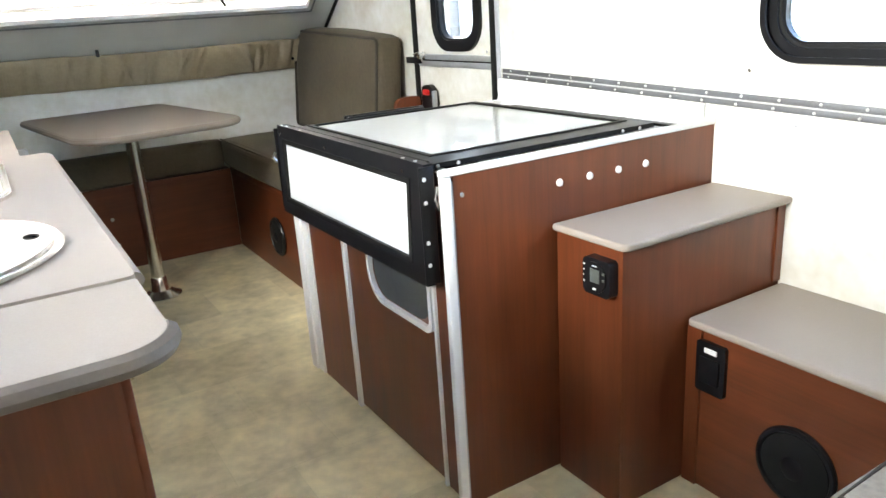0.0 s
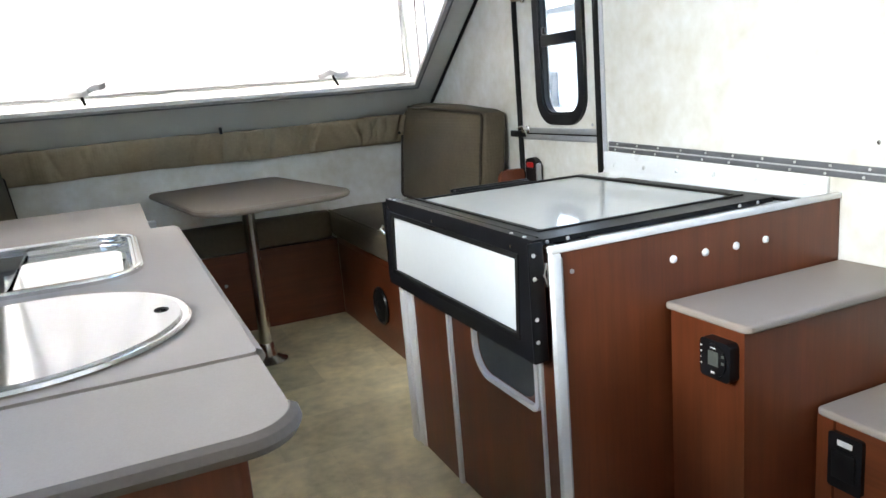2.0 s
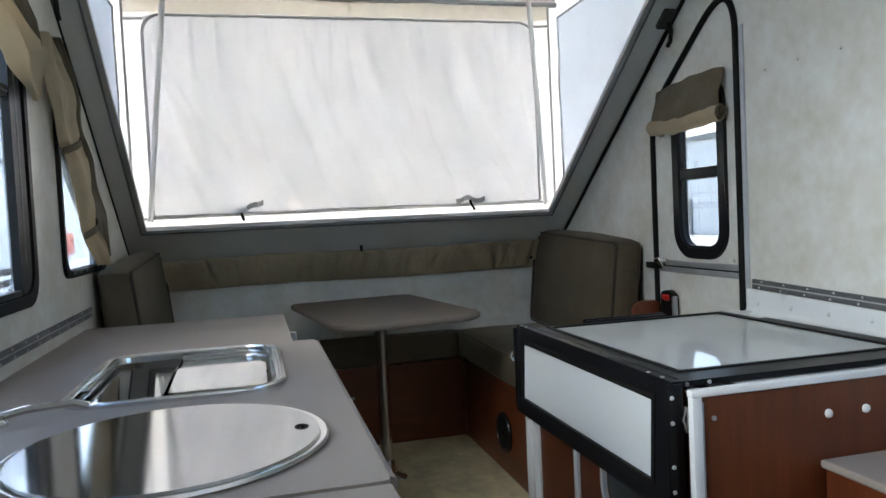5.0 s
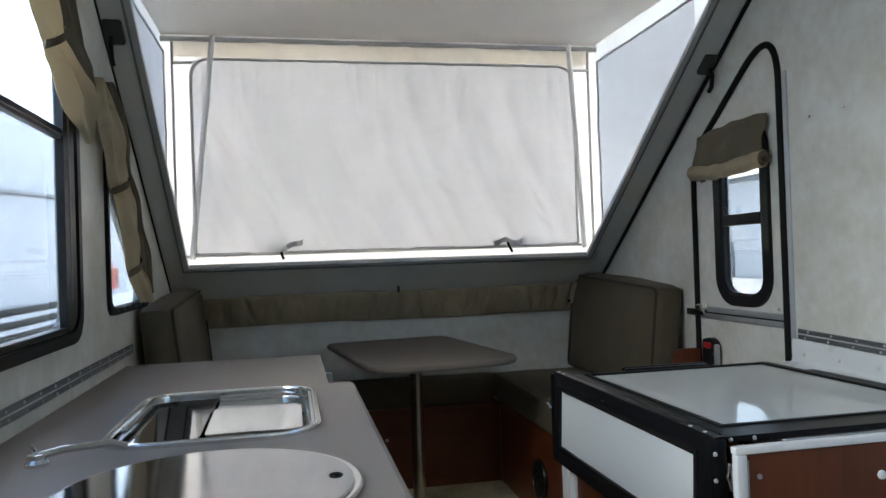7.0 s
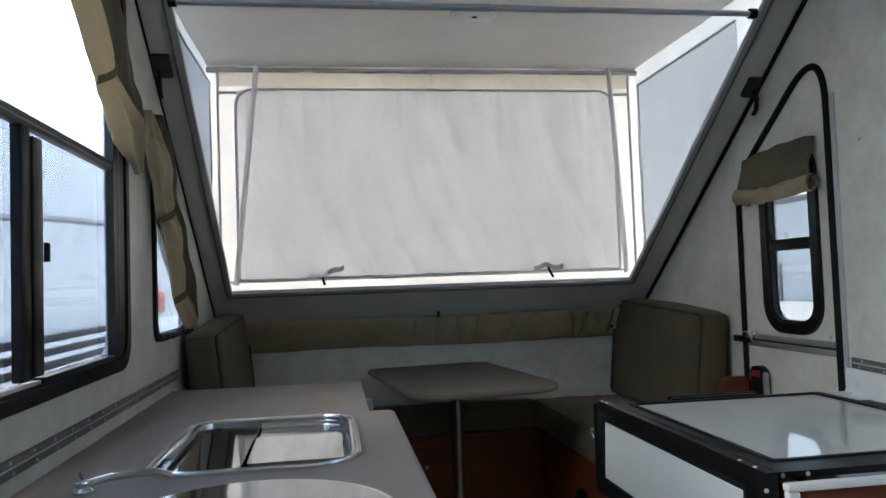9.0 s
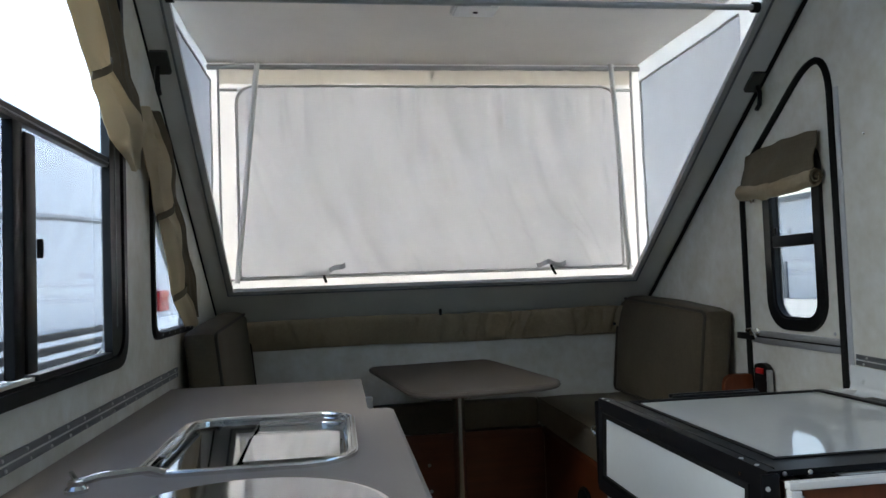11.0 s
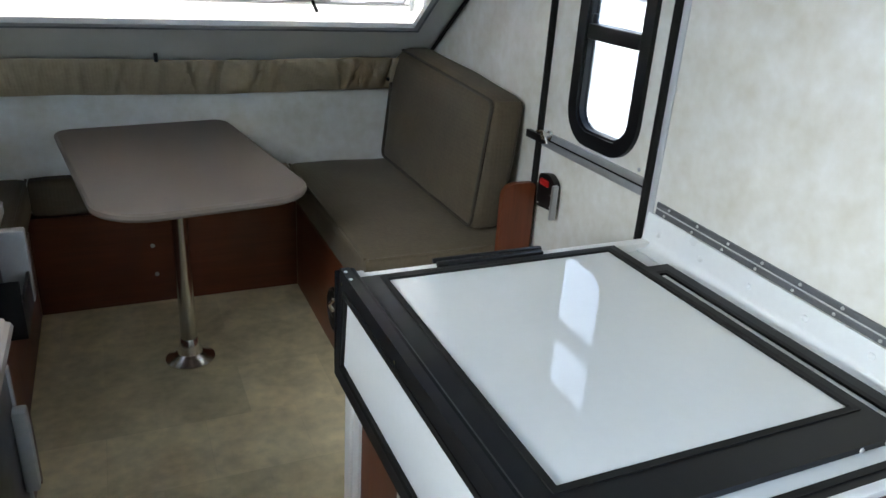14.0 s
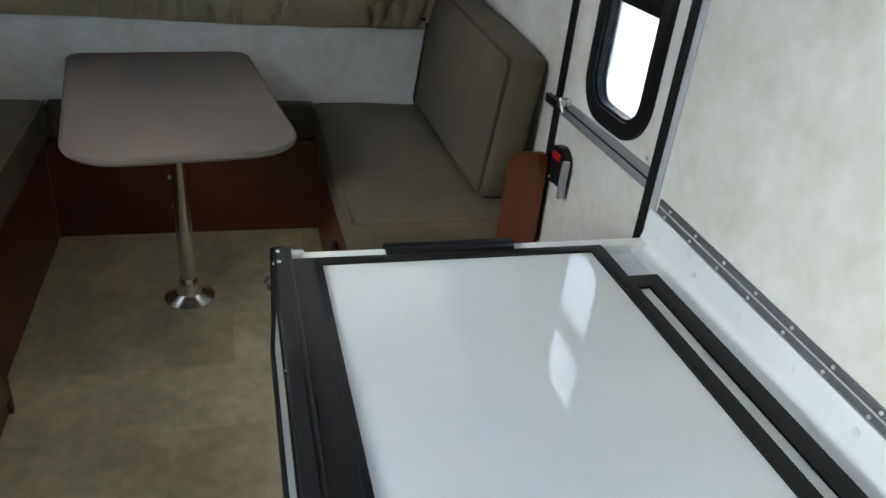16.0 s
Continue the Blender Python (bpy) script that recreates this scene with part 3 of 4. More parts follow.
def framed_window(host, poly, hole, x, side):
    """A black window frame round a hole in a wall that faces along x, with an inner bead; side points into the room."""
    f = part("window_frame", prism(poly, [hole], 0.012, -0.026, lambda u, v, w: (x + side * w, u, v)), BLACK, host, "black window frame")
    part("bead", prism(hole, [inset(hole, 0.007)], 0.004, -0.022, lambda u, v, w: (x + side * w, u, v)), RUBBER, f, "rubber bead", smooth=False)
    return f


def door_rr(d):
    return rrect(2.535 + d, 2.797 - d, 1.022 + d, 1.63 - d, max(0.02, 0.075 - d), 8)


framed_window(door, door_rr(-0.038), door_rr(0.004), XR, -1)
part("mid_rail", box(XR - 0.014, XR + 0.03, 2.545, 2.78, 1.290, 1.332, 0.003), BLACK, door)
part("slide_catch", box(XR - 0.022, XR - 0.010, 2.74, 2.756, 1.335, 1.362, 0.003), PLASTIC, door)
for z0, z1, mat, lab in ((1.028, 1.318, DOORTINT, "tinted glass"), (1.322, 1.62, DOORTINT, "tinted glass")):
    pane = part("pane", box(XR + 0.012, XR + 0.016, 2.54, 2.79, z0, z1), mat, door, lab)
    pane.visible_shadow = False
part("handle_plate", prism(round_poly([(2.838, 0.735, 0.012), (2.935, 0.725, 0.012), (2.935, 0.838, 0.02), (2.875, 0.850, 0.02), (2.838, 0.828, 0.012)]), [], -0.022, 0.0, on_right(XR)), PLASTIC, door, "dark latch plate")
part("red_button", box(XR - 0.030, XR - 0.018, 2.868, 2.920, 0.804, 0.828, 0.007), RED, door, "red lock button")
for y, z in ((2.85, 0.785), (2.85, 0.745), (2.925, 0.738)):
    part("screw", lathe([(0.004, 0), (0.003, 0.0025)], 8, Matrix.Translation((XR - 0.022, y, z)) @ pose(0, 0, 0, 0, -90, 0)), ALU, door)
part("lever", box(XR - 0.034, XR - 0.012, 2.822, 2.836, 0.708, 0.826, 0.004), ALU, door, "grey latch lever")
for y, z in ((2.925, SPLIT + 0.018), (2.905, 1.49)):
    part("cam_lock", lathe([(0.016, 0), (0.016, 0.008), (0.010, 0.012), (0.010, 0.024), (0.013, 0.026), (0.013, 0.032)], 14, Matrix.Translation((XR, y, z)) @ pose(0, 0, 0, 0, -90, 0)), CHROME, door, "chrome turn latch")
    part("cam_wing", tube([(XR - 0.026, y + 0.045, z + 0.006), (XR - 0.03, y, z + 0.014), (XR - 0.026, y - 0.02, z - 0.02)], 0.005, 6), CHROME, door)
part("bolt", box(XR - 0.022, XR - 0.004, 2.94, 3.05, SPLIT - 0.014, SPLIT + 0.012, 0.003), PLASTIC, door, "black sliding bolt")
for y, z in ((2.475, 0.985),):
    part("screw", lathe([(0.006, 0), (0.006, 0.002), (0.003, 0.004)], 10, Matrix.Translation((XR + 0.002, y, z)) @ pose(0, 0, 0, 0, -90, 0)), ALU, door)
part("edge_strip", box(XR - 0.006, XR - 0.001, 2.386, 2.408, 0.84, 1.80, 0.001), EDGE_ALU, door, "pale aluminium edge strip")

# cloth shade on the door window, rolled at its hem
shade = thing("door_shade", (XR - 0.02, 2.70, 1.48), "tan cloth shade rolled up over the door window", "shade")
rows = []
for j in range(10):
    f = j / 9
    row = []
    for i in range(26):
        g = i / 25
        y = 2.475 + 0.44 * g
        top = 1.675 - 0.02 * g + 0.012 * math.sin(3 * g)
        row.append((XR - 0.018 - 0.035 * f - 0.010 * noise.noise((y * 9, f * 3, 7)), y, top - 0.155 * f + 0.006 * noise.noise((y * 14, 3, 2))))
    rows.append(row)
part("cloth", sheet(rows, 0.004), TAN_DARK, shade, "flat olive-brown cloth")
rows = []
for i in range(30):
    g = i / 29
    y = 2.47 + 0.46 * g
    sag = 0.012 * math.sin(g * 3.1) + 0.006 * noise.noise((y * 16, 1, 1))
    ring = []
    for k in range(17):
        a = 2 * math.pi * k / 16 * 1.0
        r = 0.03 + 0.005 * noise.noise((y * 20, math.cos(a) * 2, math.sin(a) * 2))
        ring.append((XR - 0.042 + r * 0.8 * math.cos(a), y, 1.515 - sag + r * math.sin(a)))
    rows.append(ring)
part("rolled_hem", sheet(rows, 0.003), TAN, shade, "rolled tan hem")
spiral = [(XR - 0.042 + 0.002 * (14 - k) * 0.9 * math.cos(k * 0.75), 2.466, 1.515 + 0.002 * (14 - k) * math.sin(k * 0.75)) for k in range(14)]
part("roll_end", tube(spiral, 0.004, 6), TAN_DARK, shade)

# ---- front window in the right wall ----
w1 = thing("window_1", (XR, 0.87, 0.99), "black-framed window with rounded corners in the white wall", "window", kind="structure")
fr = lambda d: rrect(0.45 + d, 1.30 - d, 0.995 + d, 1.60 - d, max(0.03, 0.09 - d), 8)
framed_window(w1, fr(-0.018), fr(0.014), XR, -1)
part("outer_lip", prism(fr(-0.018), [fr(-0.004)], 0.026, 0.032, lambda u, v, w: (XR - w, u, v)), BLACK, w1, smooth=False)
part("inner_frame", prism(fr(0.012), [fr(0.028)], 0.0, -0.02, lambda u, v, w: (XR - w, u, v)), PLASTIC, w1, smooth=False)
p = part("pane", box(XR + 0.012, XR + 0.016, 0.455, 1.295, 1.0, 1.595), GLASS, w1, "clear glass")
p.visible_shadow = False

# ---- windows in the left wall ----
w2 = thing("window_2", (XL, 1.4, 1.06), "large black-framed sliding window with a transom", "window", kind="structure")
big = lambda d: round_poly([(0.48 + d, 1.032 + d, 0.08), (2.375 - d, 1.032 + d, 0.10), (2.375 - d, 2.06 - d * 0.6, 0.05), (2.2 - d * 0.6, 2.18 - d, 0.05), (1.42 + d * 0.6, 2.18 - d, 0.08), (0.48 + d, 1.48 - d * 0.6, 0.05)], 8)
framed_window(w2, big(-0.024), big(0.004), XL, 1)
part("transom", box(XL - 0.016, XL + 0.004, 0.60, 2.34, 1.545, 1.572, 0.003), BLACK, w2)
part("transom_groove", box(XL + 0.0005, XL + 0.006, 0.60, 2.34, 1.554, 1.558, 0.001), RVGREY, w2, "dark grey groove in the transom")
part("stile", box(XL - 0.018, XL + 0.003, 1.690, 1.735, 1.055, 1.548, 0.003), BLACK, w2, "fixed mullion")
part("sash_stile", box(XL - 0.012, XL + 0.007, 1.737, 1.785, 1.06, 1.532, 0.003), PLASTIC, w2, "black upright of the sliding sash")
part("sash_rail", box(XL - 0.02, XL + 0.008, 1.785, 2.262, 1.041, 1.056, 0.003), PLASTIC, w2)
part("jamb", prism(round_poly([(2.262, 1.045, 0.02), (2.352, 1.045, 0.07), (2.352, 2.03, 0.05), (2.262, 2.10, 0.02)]), [], -0.012, 0.008, on_right(XL)), PLASTIC, w2, "wide black jamb", smooth=False)
part("jamb_bead", box(XL + 0.006, XL + 0.0105, 2.300, 2.306, 1.12, 1.98, 0.001), RVGREY, w2)
part("pull", box(XL + 0.006, XL + 0.018, 1.783, 1.793, 1.285, 1.325, 0.003), PLASTIC, w2)
lower_pane = round_poly([(0.49, 1.04, 0.06), (2.368, 1.04, 0.06), (2.368, 1.562, 0.002), (0.62, 1.562, 0.002), (0.50, 1.47, 0.03)], 6)
upper_pane = round_poly([(0.64, 1.568, 0.002), (2.36, 1.568, 0.002), (2.36, 2.05, 0.04), (2.20, 2.16, 0.04), (1.43, 2.16, 0.06)], 6)
for poly, mat, lab in ((lower_pane, TINTED, "blue-tinted sliding glass"), (upper_pane, GLASS, "clear glass")):
    p = part("pane", prism(poly, [], -0.014, -0.018, on_right(XL)), mat, w2, lab, smooth=False)
    p.visible_shadow = False
w3 = thing("window_3", (XL, 3.0, 1.04), "small black-framed triangular corner window", "window", kind="structure")
tri = lambda d: round_poly([(2.715 + d, 1.065 + d, 0.06), (3.32 - d, 1.065 + d, 0.05), (3.30 - d, 1.16 - d * 0.3, 0.04), (2.715 + d, 1.60 - d * 1.4, 0.05)], 8)
framed_window(w3, tri(-0.014), tri(0.008), XL, 1)
p = part("pane", prism(tri(0.003), [], -0.014, -0.018, on_right(XL)), TINTED, w3, "blue-tinted glass", smooth=False)
p.visible_shadow = False
for k in range(6):
    part("screw", lathe([(0.004, 0), (0.004, 0.002)], 8, Matrix.Translation((XL + 0.0125, 2.80 + 0.09 * k, 1.064)) @ pose(0, 0, 0, 0, 90, 0)), ALU, w3)


def strip_cloth(spine, tilt, puff, seed, off):
    """A hanging strip along (y, z, width) nodes, puffed between its narrow places and creased lengthwise."""
    rows = []
    n = 12 * (len(spine) - 1)
    for j in range(n + 1):
        f = j / n * (len(spine) - 1)
        i = min(int(f), len(spine) - 2)
        g = f - i
        s = g * g * (3 - 2 * g)
        y, z = (spine[i][k] * (1 - g) + spine[i + 1][k] * g for k in (0, 1))
        wd = spine[i][2] * (1 - s) + spine[i + 1][2] * s
        row = []
        for q in range(21):
            h = q / 20 - 0.5
            x = puff * math.cos(h * math.pi) * (0.5 + 2.2 * wd) + 0.014 * noise.noise((h * 6, z * 5, seed)) + 0.006 * math.sin(h * 17 + 3 * noise.noise((z * 4, seed, 2)))
            row.append((XL + off + max(x, -0.008), y + h * wd + 0.012 * noise.noise((z * 11, seed, h)), z + h * wd * tilt + 0.010 * noise.noise((h * 4, z * 8, seed))))
        rows.append(row)
    return rows


def tied_curtain(front, lining, tilt, ties, seed, label):
    th = thing("tied_curtain", (XL + 0.04, front[-1][0], front[-1][1]), label, "curtain", "tied curtains")
    part("front_cloth", sheet(strip_cloth(front, tilt, 0.026, seed, 0.030)), TAN_SUN, th, "tan face coloured as sunlit")
    part("lining", sheet(strip_cloth(lining, tilt, 0.014, seed + 3, 0.030), 0.004), TAN_DARK, th, "lining fold darkened as backlit")
    for y, z, wd in ties:
        rows = []
        for k in range(9):
            h = k / 8 - 0.5
            x = XL + 0.036 + 0.026 * math.cos(h * math.pi) * (0.5 + 2.2 * wd)
            rows.append([(x, y + h * wd - 0.004, z + h * wd * (tilt + 0.25) - 0.012), (x, y + h * wd + 0.004, z + h * wd * (tilt + 0.25) + 0.012)])
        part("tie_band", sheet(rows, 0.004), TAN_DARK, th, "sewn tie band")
    return th


tied_curtain([(1.80, 2.07, 0.20), (1.98, 1.905, 0.19), (2.066, 1.822, 0.17), (2.12, 1.768, 0.14), (2.215, 1.733, 0.23), (2.36, 1.675, 0.34), (2.41, 1.56, 0.05)],
             [(1.97, 2.12, 0.16), (2.17, 1.98, 0.15), (2.22, 1.935, 0.21), (2.28, 1.845, 0.15), (2.30, 1.80, 0.14), (2.38, 1.76, 0.16), (2.44, 1.68, 0.05)],
             0.28, [(2.12, 1.768, 0.15)], 1.0, "tan cloth curtain gathered aside over the big window")
tied_curtain([(2.545, 1.77, 0.05), (2.59, 1.703, 0.15), (2.70, 1.637, 0.28), (2.72, 1.555, 0.18), (2.765, 1.478, 0.21), (2.84, 1.44, 0.22), (2.925, 1.312, 0.21), (2.957, 1.21, 0.17), (3.04, 1.162, 0.23), (3.17, 1.078, 0.18)],
             [(2.66, 1.785, 0.09), (2.78, 1.71, 0.16), (2.85, 1.635, 0.19), (2.87, 1.53, 0.11), (2.98, 1.45, 0.15), (3.065, 1.35, 0.12), (3.13, 1.258, 0.22), (3.16, 1.19, 0.20), (3.24, 1.10, 0.13)],
             0.05, [(2.765, 1.478, 0.22), (2.957, 1.21, 0.18)], 6.0, "tan cloth curtain gathered along the corner window")

# ---- rails with screws where the gable walls fold ----
def fold_rail(name, x, side, y0, y1, z, rise, label):
    """A long hinge: two leaves, a knuckle and two rows of screws; it rises by a little along y."""
    th = thing(name, (x, (y0 + y1) / 2, z), label, "rail", kind="structure")
    th.matrix_basis = pose(x, (y0 + y1) / 2, z, math.degrees(math.atan(rise)), 0, 0)
    h = (y1 - y0) / 2
    for dz in (0.0095, -0.0095):
        part("leaf", box(0, side * 0.005, -h, h, dz - 0.0078, dz + 0.0078, 0.0015), RAILGREY, th, local=True)
    part("knuckle", tube([(side * 0.003, -h, 0), (side * 0.003, h, 0)], 0.0026, 8), RIVET, th, "bright hinge knuckle", local=True)
    head = lathe([(0.0040, 0), (0.0037, 0.0022), (0.0020, 0.0034)], 10, pose(0, 0, 0, 0, 90 * side, 0))
    me = mesh_of("screw", head, RIVET)
    y = h - 0.05
    while y > -h + 0.02:
        for dz, dy in ((0.0105, 0.0), (-0.0105, 0.014)):
            sc = new("screw", me)
            sc.parent = th
            sc.matrix_basis = Matrix.Translation((side * 0.005, y + dy, dz))
        y -= 0.1057


fold_rail("trim_rail_right", XR, -1, 0.0, 2.375, 0.8745, 0.031, "aluminium folding rail with chrome screws")
fold_rail("trim_rail_left", XL, 1, 0.3, 3.05, 0.912, 0.0, "aluminium folding rail with chrome screws")
for y, z in ((1.357, 0.955), (2.134, 1.625), (1.962, 1.619), (2.283, 1.623)):
    solid("wall_screw", lathe([(0.0055, 0), (0.0055, 0.002), (0.003, 0.004)], 12, Matrix.Translation((XR, y, z)) @ pose(0, 0, 0, 0, -90, 0)), CHROME, "small chrome screw cap in the white wall", "screw", "wall screws")
for y in (1.26, 1.222):
    solid("wall_screw", lathe([(0.004, 0), (0.004, 0.002), (0.002, 0.003)], 10, Matrix.Translation((XR, y, 0.83)) @ pose(0, 0, 0, 0, -90, 0)), ALU, "tiny screw in the white wall", "screw", "wall screws")

# ---- folded shower cabinet ----
BX, BY0, BY1, BZ = 0.985, 1.452, 2.392, 0.822
cab = thing("shower_cabinet", (1.4, 1.94, 0), "cherry wood shower cabinet with white trims, folded down", "cabinet")
part("near_side", box(0.9905, XR - 0.002, BY0, BY0 + 0.0125, 0, BZ - 0.0072), WOOD, cab, "cherry laminate side panel")
part("far_side", box(BX + 0.02, XR - 0.002, BY1 - 0.03, BY1, 0, BZ - 0.004), TRIMW, cab)
part("top_edge", box(0.962, XR - 0.002, BY0 - 0.006, BY0 + 0.013, BZ - 0.007, BZ + 0.008, 0.003), TRIMW, cab, "white top edging")
part("corner_post", box(0.964, 0.986, BY0 - 0.006, BY0 + 0.0125, 0, BZ - 0.0072, 0.003), TRIMW, cab, "white corner edging")
part("corner_line", box(0.9862, 0.9902, BY0 - 0.003, BY0 + 0.01, 0, BZ - 0.018), TRIMG, cab)
part("far_post", join(box(BX - 0.012, BX + 0.03, 2.362, 2.41, 0, BZ - 0.004, 0.006), box(BX - 0.004, BX + 0.02, 2.318, 2.364, 0, BZ - 0.004, 0.004)), TRIMW, cab, "wide white door post")
part("front_panel", box(BX + 0.004, BX + 0.024, 2.060, 2.320, 0, BZ - 0.006), WOOD, cab)
part("strip", box(BX - 0.004, BX + 0.022, 2.038, 2.062, 0, BZ - 0.006, 0.004), TRIMW, cab)
WN = rrect(1.575, 1.878, 0.428, 0.77, 0.075, 8)
sdoor = part("shower_door", prism([(1.556, 0.01), (2.039, 0.01), (2.039, BZ - 0.008), (1.556, BZ - 0.008)], [WN], 0.006, 0.024, on_right(BX)), WOOD, cab, "cherry door with a smoked window", smooth=False)
part("window_frame", prism(rrect(1.560, 1.893, 0.413, 0.788, (0.03, 0.085, 0.085, 0.085), 8), [rrect(1.574, 1.879, 0.427, 0.774, (0.022, 0.074, 0.074, 0.074), 8)], -0.006, 0.016, on_right(BX)), TRIMW, sdoor, "white rounded window frame")
part("pane", box(BX + 0.008, BX + 0.014, 1.565, 1.888, 0.42, 0.78), SMOKE, sdoor, "smoked acrylic pane")
part("edge_strip", box(BX - 0.004, BX + 0.022, 1.546, 1.557, 0, BZ - 0.008, 0.003), TRIMW, cab)
part("hinge_stile", box(BX + 0.004, BX + 0.024, 1.4655, 1.547, 0, BZ - 0.008), WOOD, cab)
part("tray", box(BX + 0.02, XR - 0.03, BY0 + 0.034, BY1 - 0.03, 0.785, 0.798), FIBRE, cab, "white fibreglass tray")
flange = [(XR - 0.002, 1.0), (XR - 0.007, 1.0), (XR - 0.010, 0.92), (XR - 0.012, 0.35), (XR - 0.017, 0.17), (XR - 0.029, 0.06), (XR - 0.058, 0.03), (XR - 0.058, 0.0), (XR - 0.002, 0.0)]
upstand = lambda u, v, w: (u, w, 0.80 + v * (0.0835 + 0.031 * (w - 2.1)))
part("wall_flange", prism(flange, [], BY0 + 0.03, BY1 + 0.005, upstand), FIBRE, cab, "white curved fibreglass upstand")
for k in range(6):
    part("rivet", lathe([(0.008, 0), (0.007, 0.003), (0.003, 0.005)], 10, Matrix.Translation((XR - 0.011, 1.55 + 0.158 * k, 0.846)) @ pose(0, 0, 0, 0, -88, 0)), FIBRE, cab)
for k in range(4):
    part("screw_cap", lathe([(0.0092, 0), (0.0088, 0.004), (0.005, 0.0065)], 16, Matrix.Translation((1.281 + 0.093 * k, BY0, 0.750)) @ pose(0, 0, 0, 90, 0, 0)), TRIMW, cab, "round white screw cap")
part("screw", lathe([(0.005, 0), (0.005, 0.003)], 10, Matrix.Translation((1.013, BY0, 0.771)) @ pose(0, 0, 0, 90, 0, 0)), ALU, cab)
lt = part("catch", join(box(BX - 0.006, BX + 0.004, 1.4765, 1.4915, 0.745, 0.808, 0.002), box(BX - 0.013, BX - 0.004, 1.479, 1.489, 0.738, 0.79, 0.003)), CHROME, cab, "chrome toggle catch")
part("loop", tube([(BX - 0.012, 1.484, 0.79), (BX - 0.019, 1.484, 0.765), (BX - 0.012, 1.484, 0.738)], 0.003, 6), CHROME, lt)


def framed_panel(name, parent, outer, inner, w, t, put, label):
    """A glossy white panel in a black frame with a raised inner bead; outlines as (u0, u1, v0, v1)."""
    rect = lambda r, d=0.0: [(r[0] - d, r[2] - d), (r[1] + d, r[2] - d), (r[1] + d, r[3] + d), (r[0] - d, r[3] + d)]
    pa = part(name, prism(rect(inner, 0.003), [], w - t * 0.8, w - t * 0.25, put), GLOSS, parent, label, smooth=False)
    part("frame", prism(rect(outer), [rect(inner)], w - t, w, put), BLACK, pa, "black aluminium frame", smooth=False)
    part("bead", prism(rect(inner, 0.010), [rect(inner, -0.003)], w - t * 0.5, w + 0.003, put), RUBBER, pa, smooth=False)
    return pa


framed_panel("lower_panel", cab, (1.05, 1.755, 1.467, 2.236), (1.10, 1.713, 1.498, 2.19), 0.816, 0.012, on_flat(0), "lower folded white panel")
framed_panel("top_panel", cab, (0.985, 1.672, 1.53, 2.35), (1.04, 1.638, 1.613, 2.325), 0.829, 0.012, on_flat(0), "large folded white panel")
part("hinge_bar", tube([(0.980, 1.53, 0.832), (0.980, 2.385, 0.832)], 0.006, 8), BLACK, cab, "black hinge bar")
part("hinge_leaf", box(0.956, 0.984, 1.51, 2.388, 0.820, 0.8325, 0.002), BLACK, cab)
part("handle_bar", join(box(1.18, 1.465, 2.353, 2.374, 0.820, 0.835, 0.005), box(1.175, 1.47, 2.372, 2.386, 0.826, 0.838, 0.004)), BLACK, cab, "black folded end bracket")
flap = thing("shower_flap", (0.955, 1.95, 0.56), "white shower panel in a black frame, hanging over the cabinet front", "panel")
framed_panel("flap_panel", flap, (1.499, 2.388, 0.566, 0.838), (1.569, 2.337, 0.615, 0.79), 0.014, 0.022, lambda u, v, w: (0.966 - w - 0.012 * (0.834 - v) / 0.276, u, v), "white hanging panel")
part("end_plate", box(0.936, 0.972, 1.492, 1.4985, 0.570, 0.834, 0.002), BLACK, flap)
part("end_plate", box(0.945, 0.972, 2.402, 2.407, 0.575, 0.826, 0.002), BLACK, flap)
for z in (0.808, 0.757, 0.668, 0.617):
    part("rivet", lathe([(0.0048, 0), (0.004, 0.0025)], 10, Matrix.Translation((0.947, 1.492, z)) @ pose(0, 0, 0, 90, 0, 0)), RIVET, flap, "bright rivet")
for y in (1.545, 1.60, 2.325, 2.365):
    part("rivet", lathe([(0.0048, 0), (0.004, 0.0025)], 10, Matrix.Translation((0.959, y, 0.8375))), RIVET, flap, "bright rivet")
for y, z in ((1.59, 0.812), (2.02, 0.812), (2.36, 0.812)):
    part("rivet", lathe([(0.004, 0), (0.004, 0.003)], 10, Matrix.Translation((0.951, y, z)) @ pose(0, 0, 0, 0, -90, 0)), CHROME, flap)
for x in (1.006, 1.059, 1.56, 1.62):
    part("rivet", lathe([(0.0048, 0), (0.004, 0.0025)], 10, Matrix.Translation((x, 1.53, 0.822)) @ pose(0, 0, 0, 90, 0, 0)), RIVET, cab, "bright rivet")
part("side_clip", tube([(0.944, 2.41, 0.72), (0.936, 2.414, 0.735), (0.944, 2.41, 0.75)], 0.005, 6), CHROME, flap)

# ---- stepped side cabinets ----
s1 = thing("step_cabinet", (1.55, 1.37, 0), "tall cherry step cabinet with a taupe top against the wall", "cabinet", "step cabinets")
part("body", box(1.266, XR - 0.002, 1.234, BY0 - 0.008, 0, 0.642), WOOD, s1)
part("end_strip", box(1.785, XR - 0.002, 1.229, 1.2345, 0.44, 0.641), WOOD, s1)
part("worktop", soften(prism(rrect(1.252, XR - 0.001, 1.214, BY0 - 0.006, (0.02, 0, 0, 0.004), 5), [], 0.642, 0.660, on_flat(0)), 0.0065), TOP, s1, "taupe laminate top with rounded edge", smooth=False)
s2 = thing("step_cabinet", (1.67, 0.5, 0), "low cherry step cabinet with a taupe top along the wall", "cabinet", "step cabinets")
part("body", box(1.480, XR - 0.002, YB + 0.002, 1.2285, 0, 0.417), WOOD_Y, s2)
part("end_batten", box(1.472, 1.481, 1.19, 1.2285, 0, 0.416), WOOD, s2)
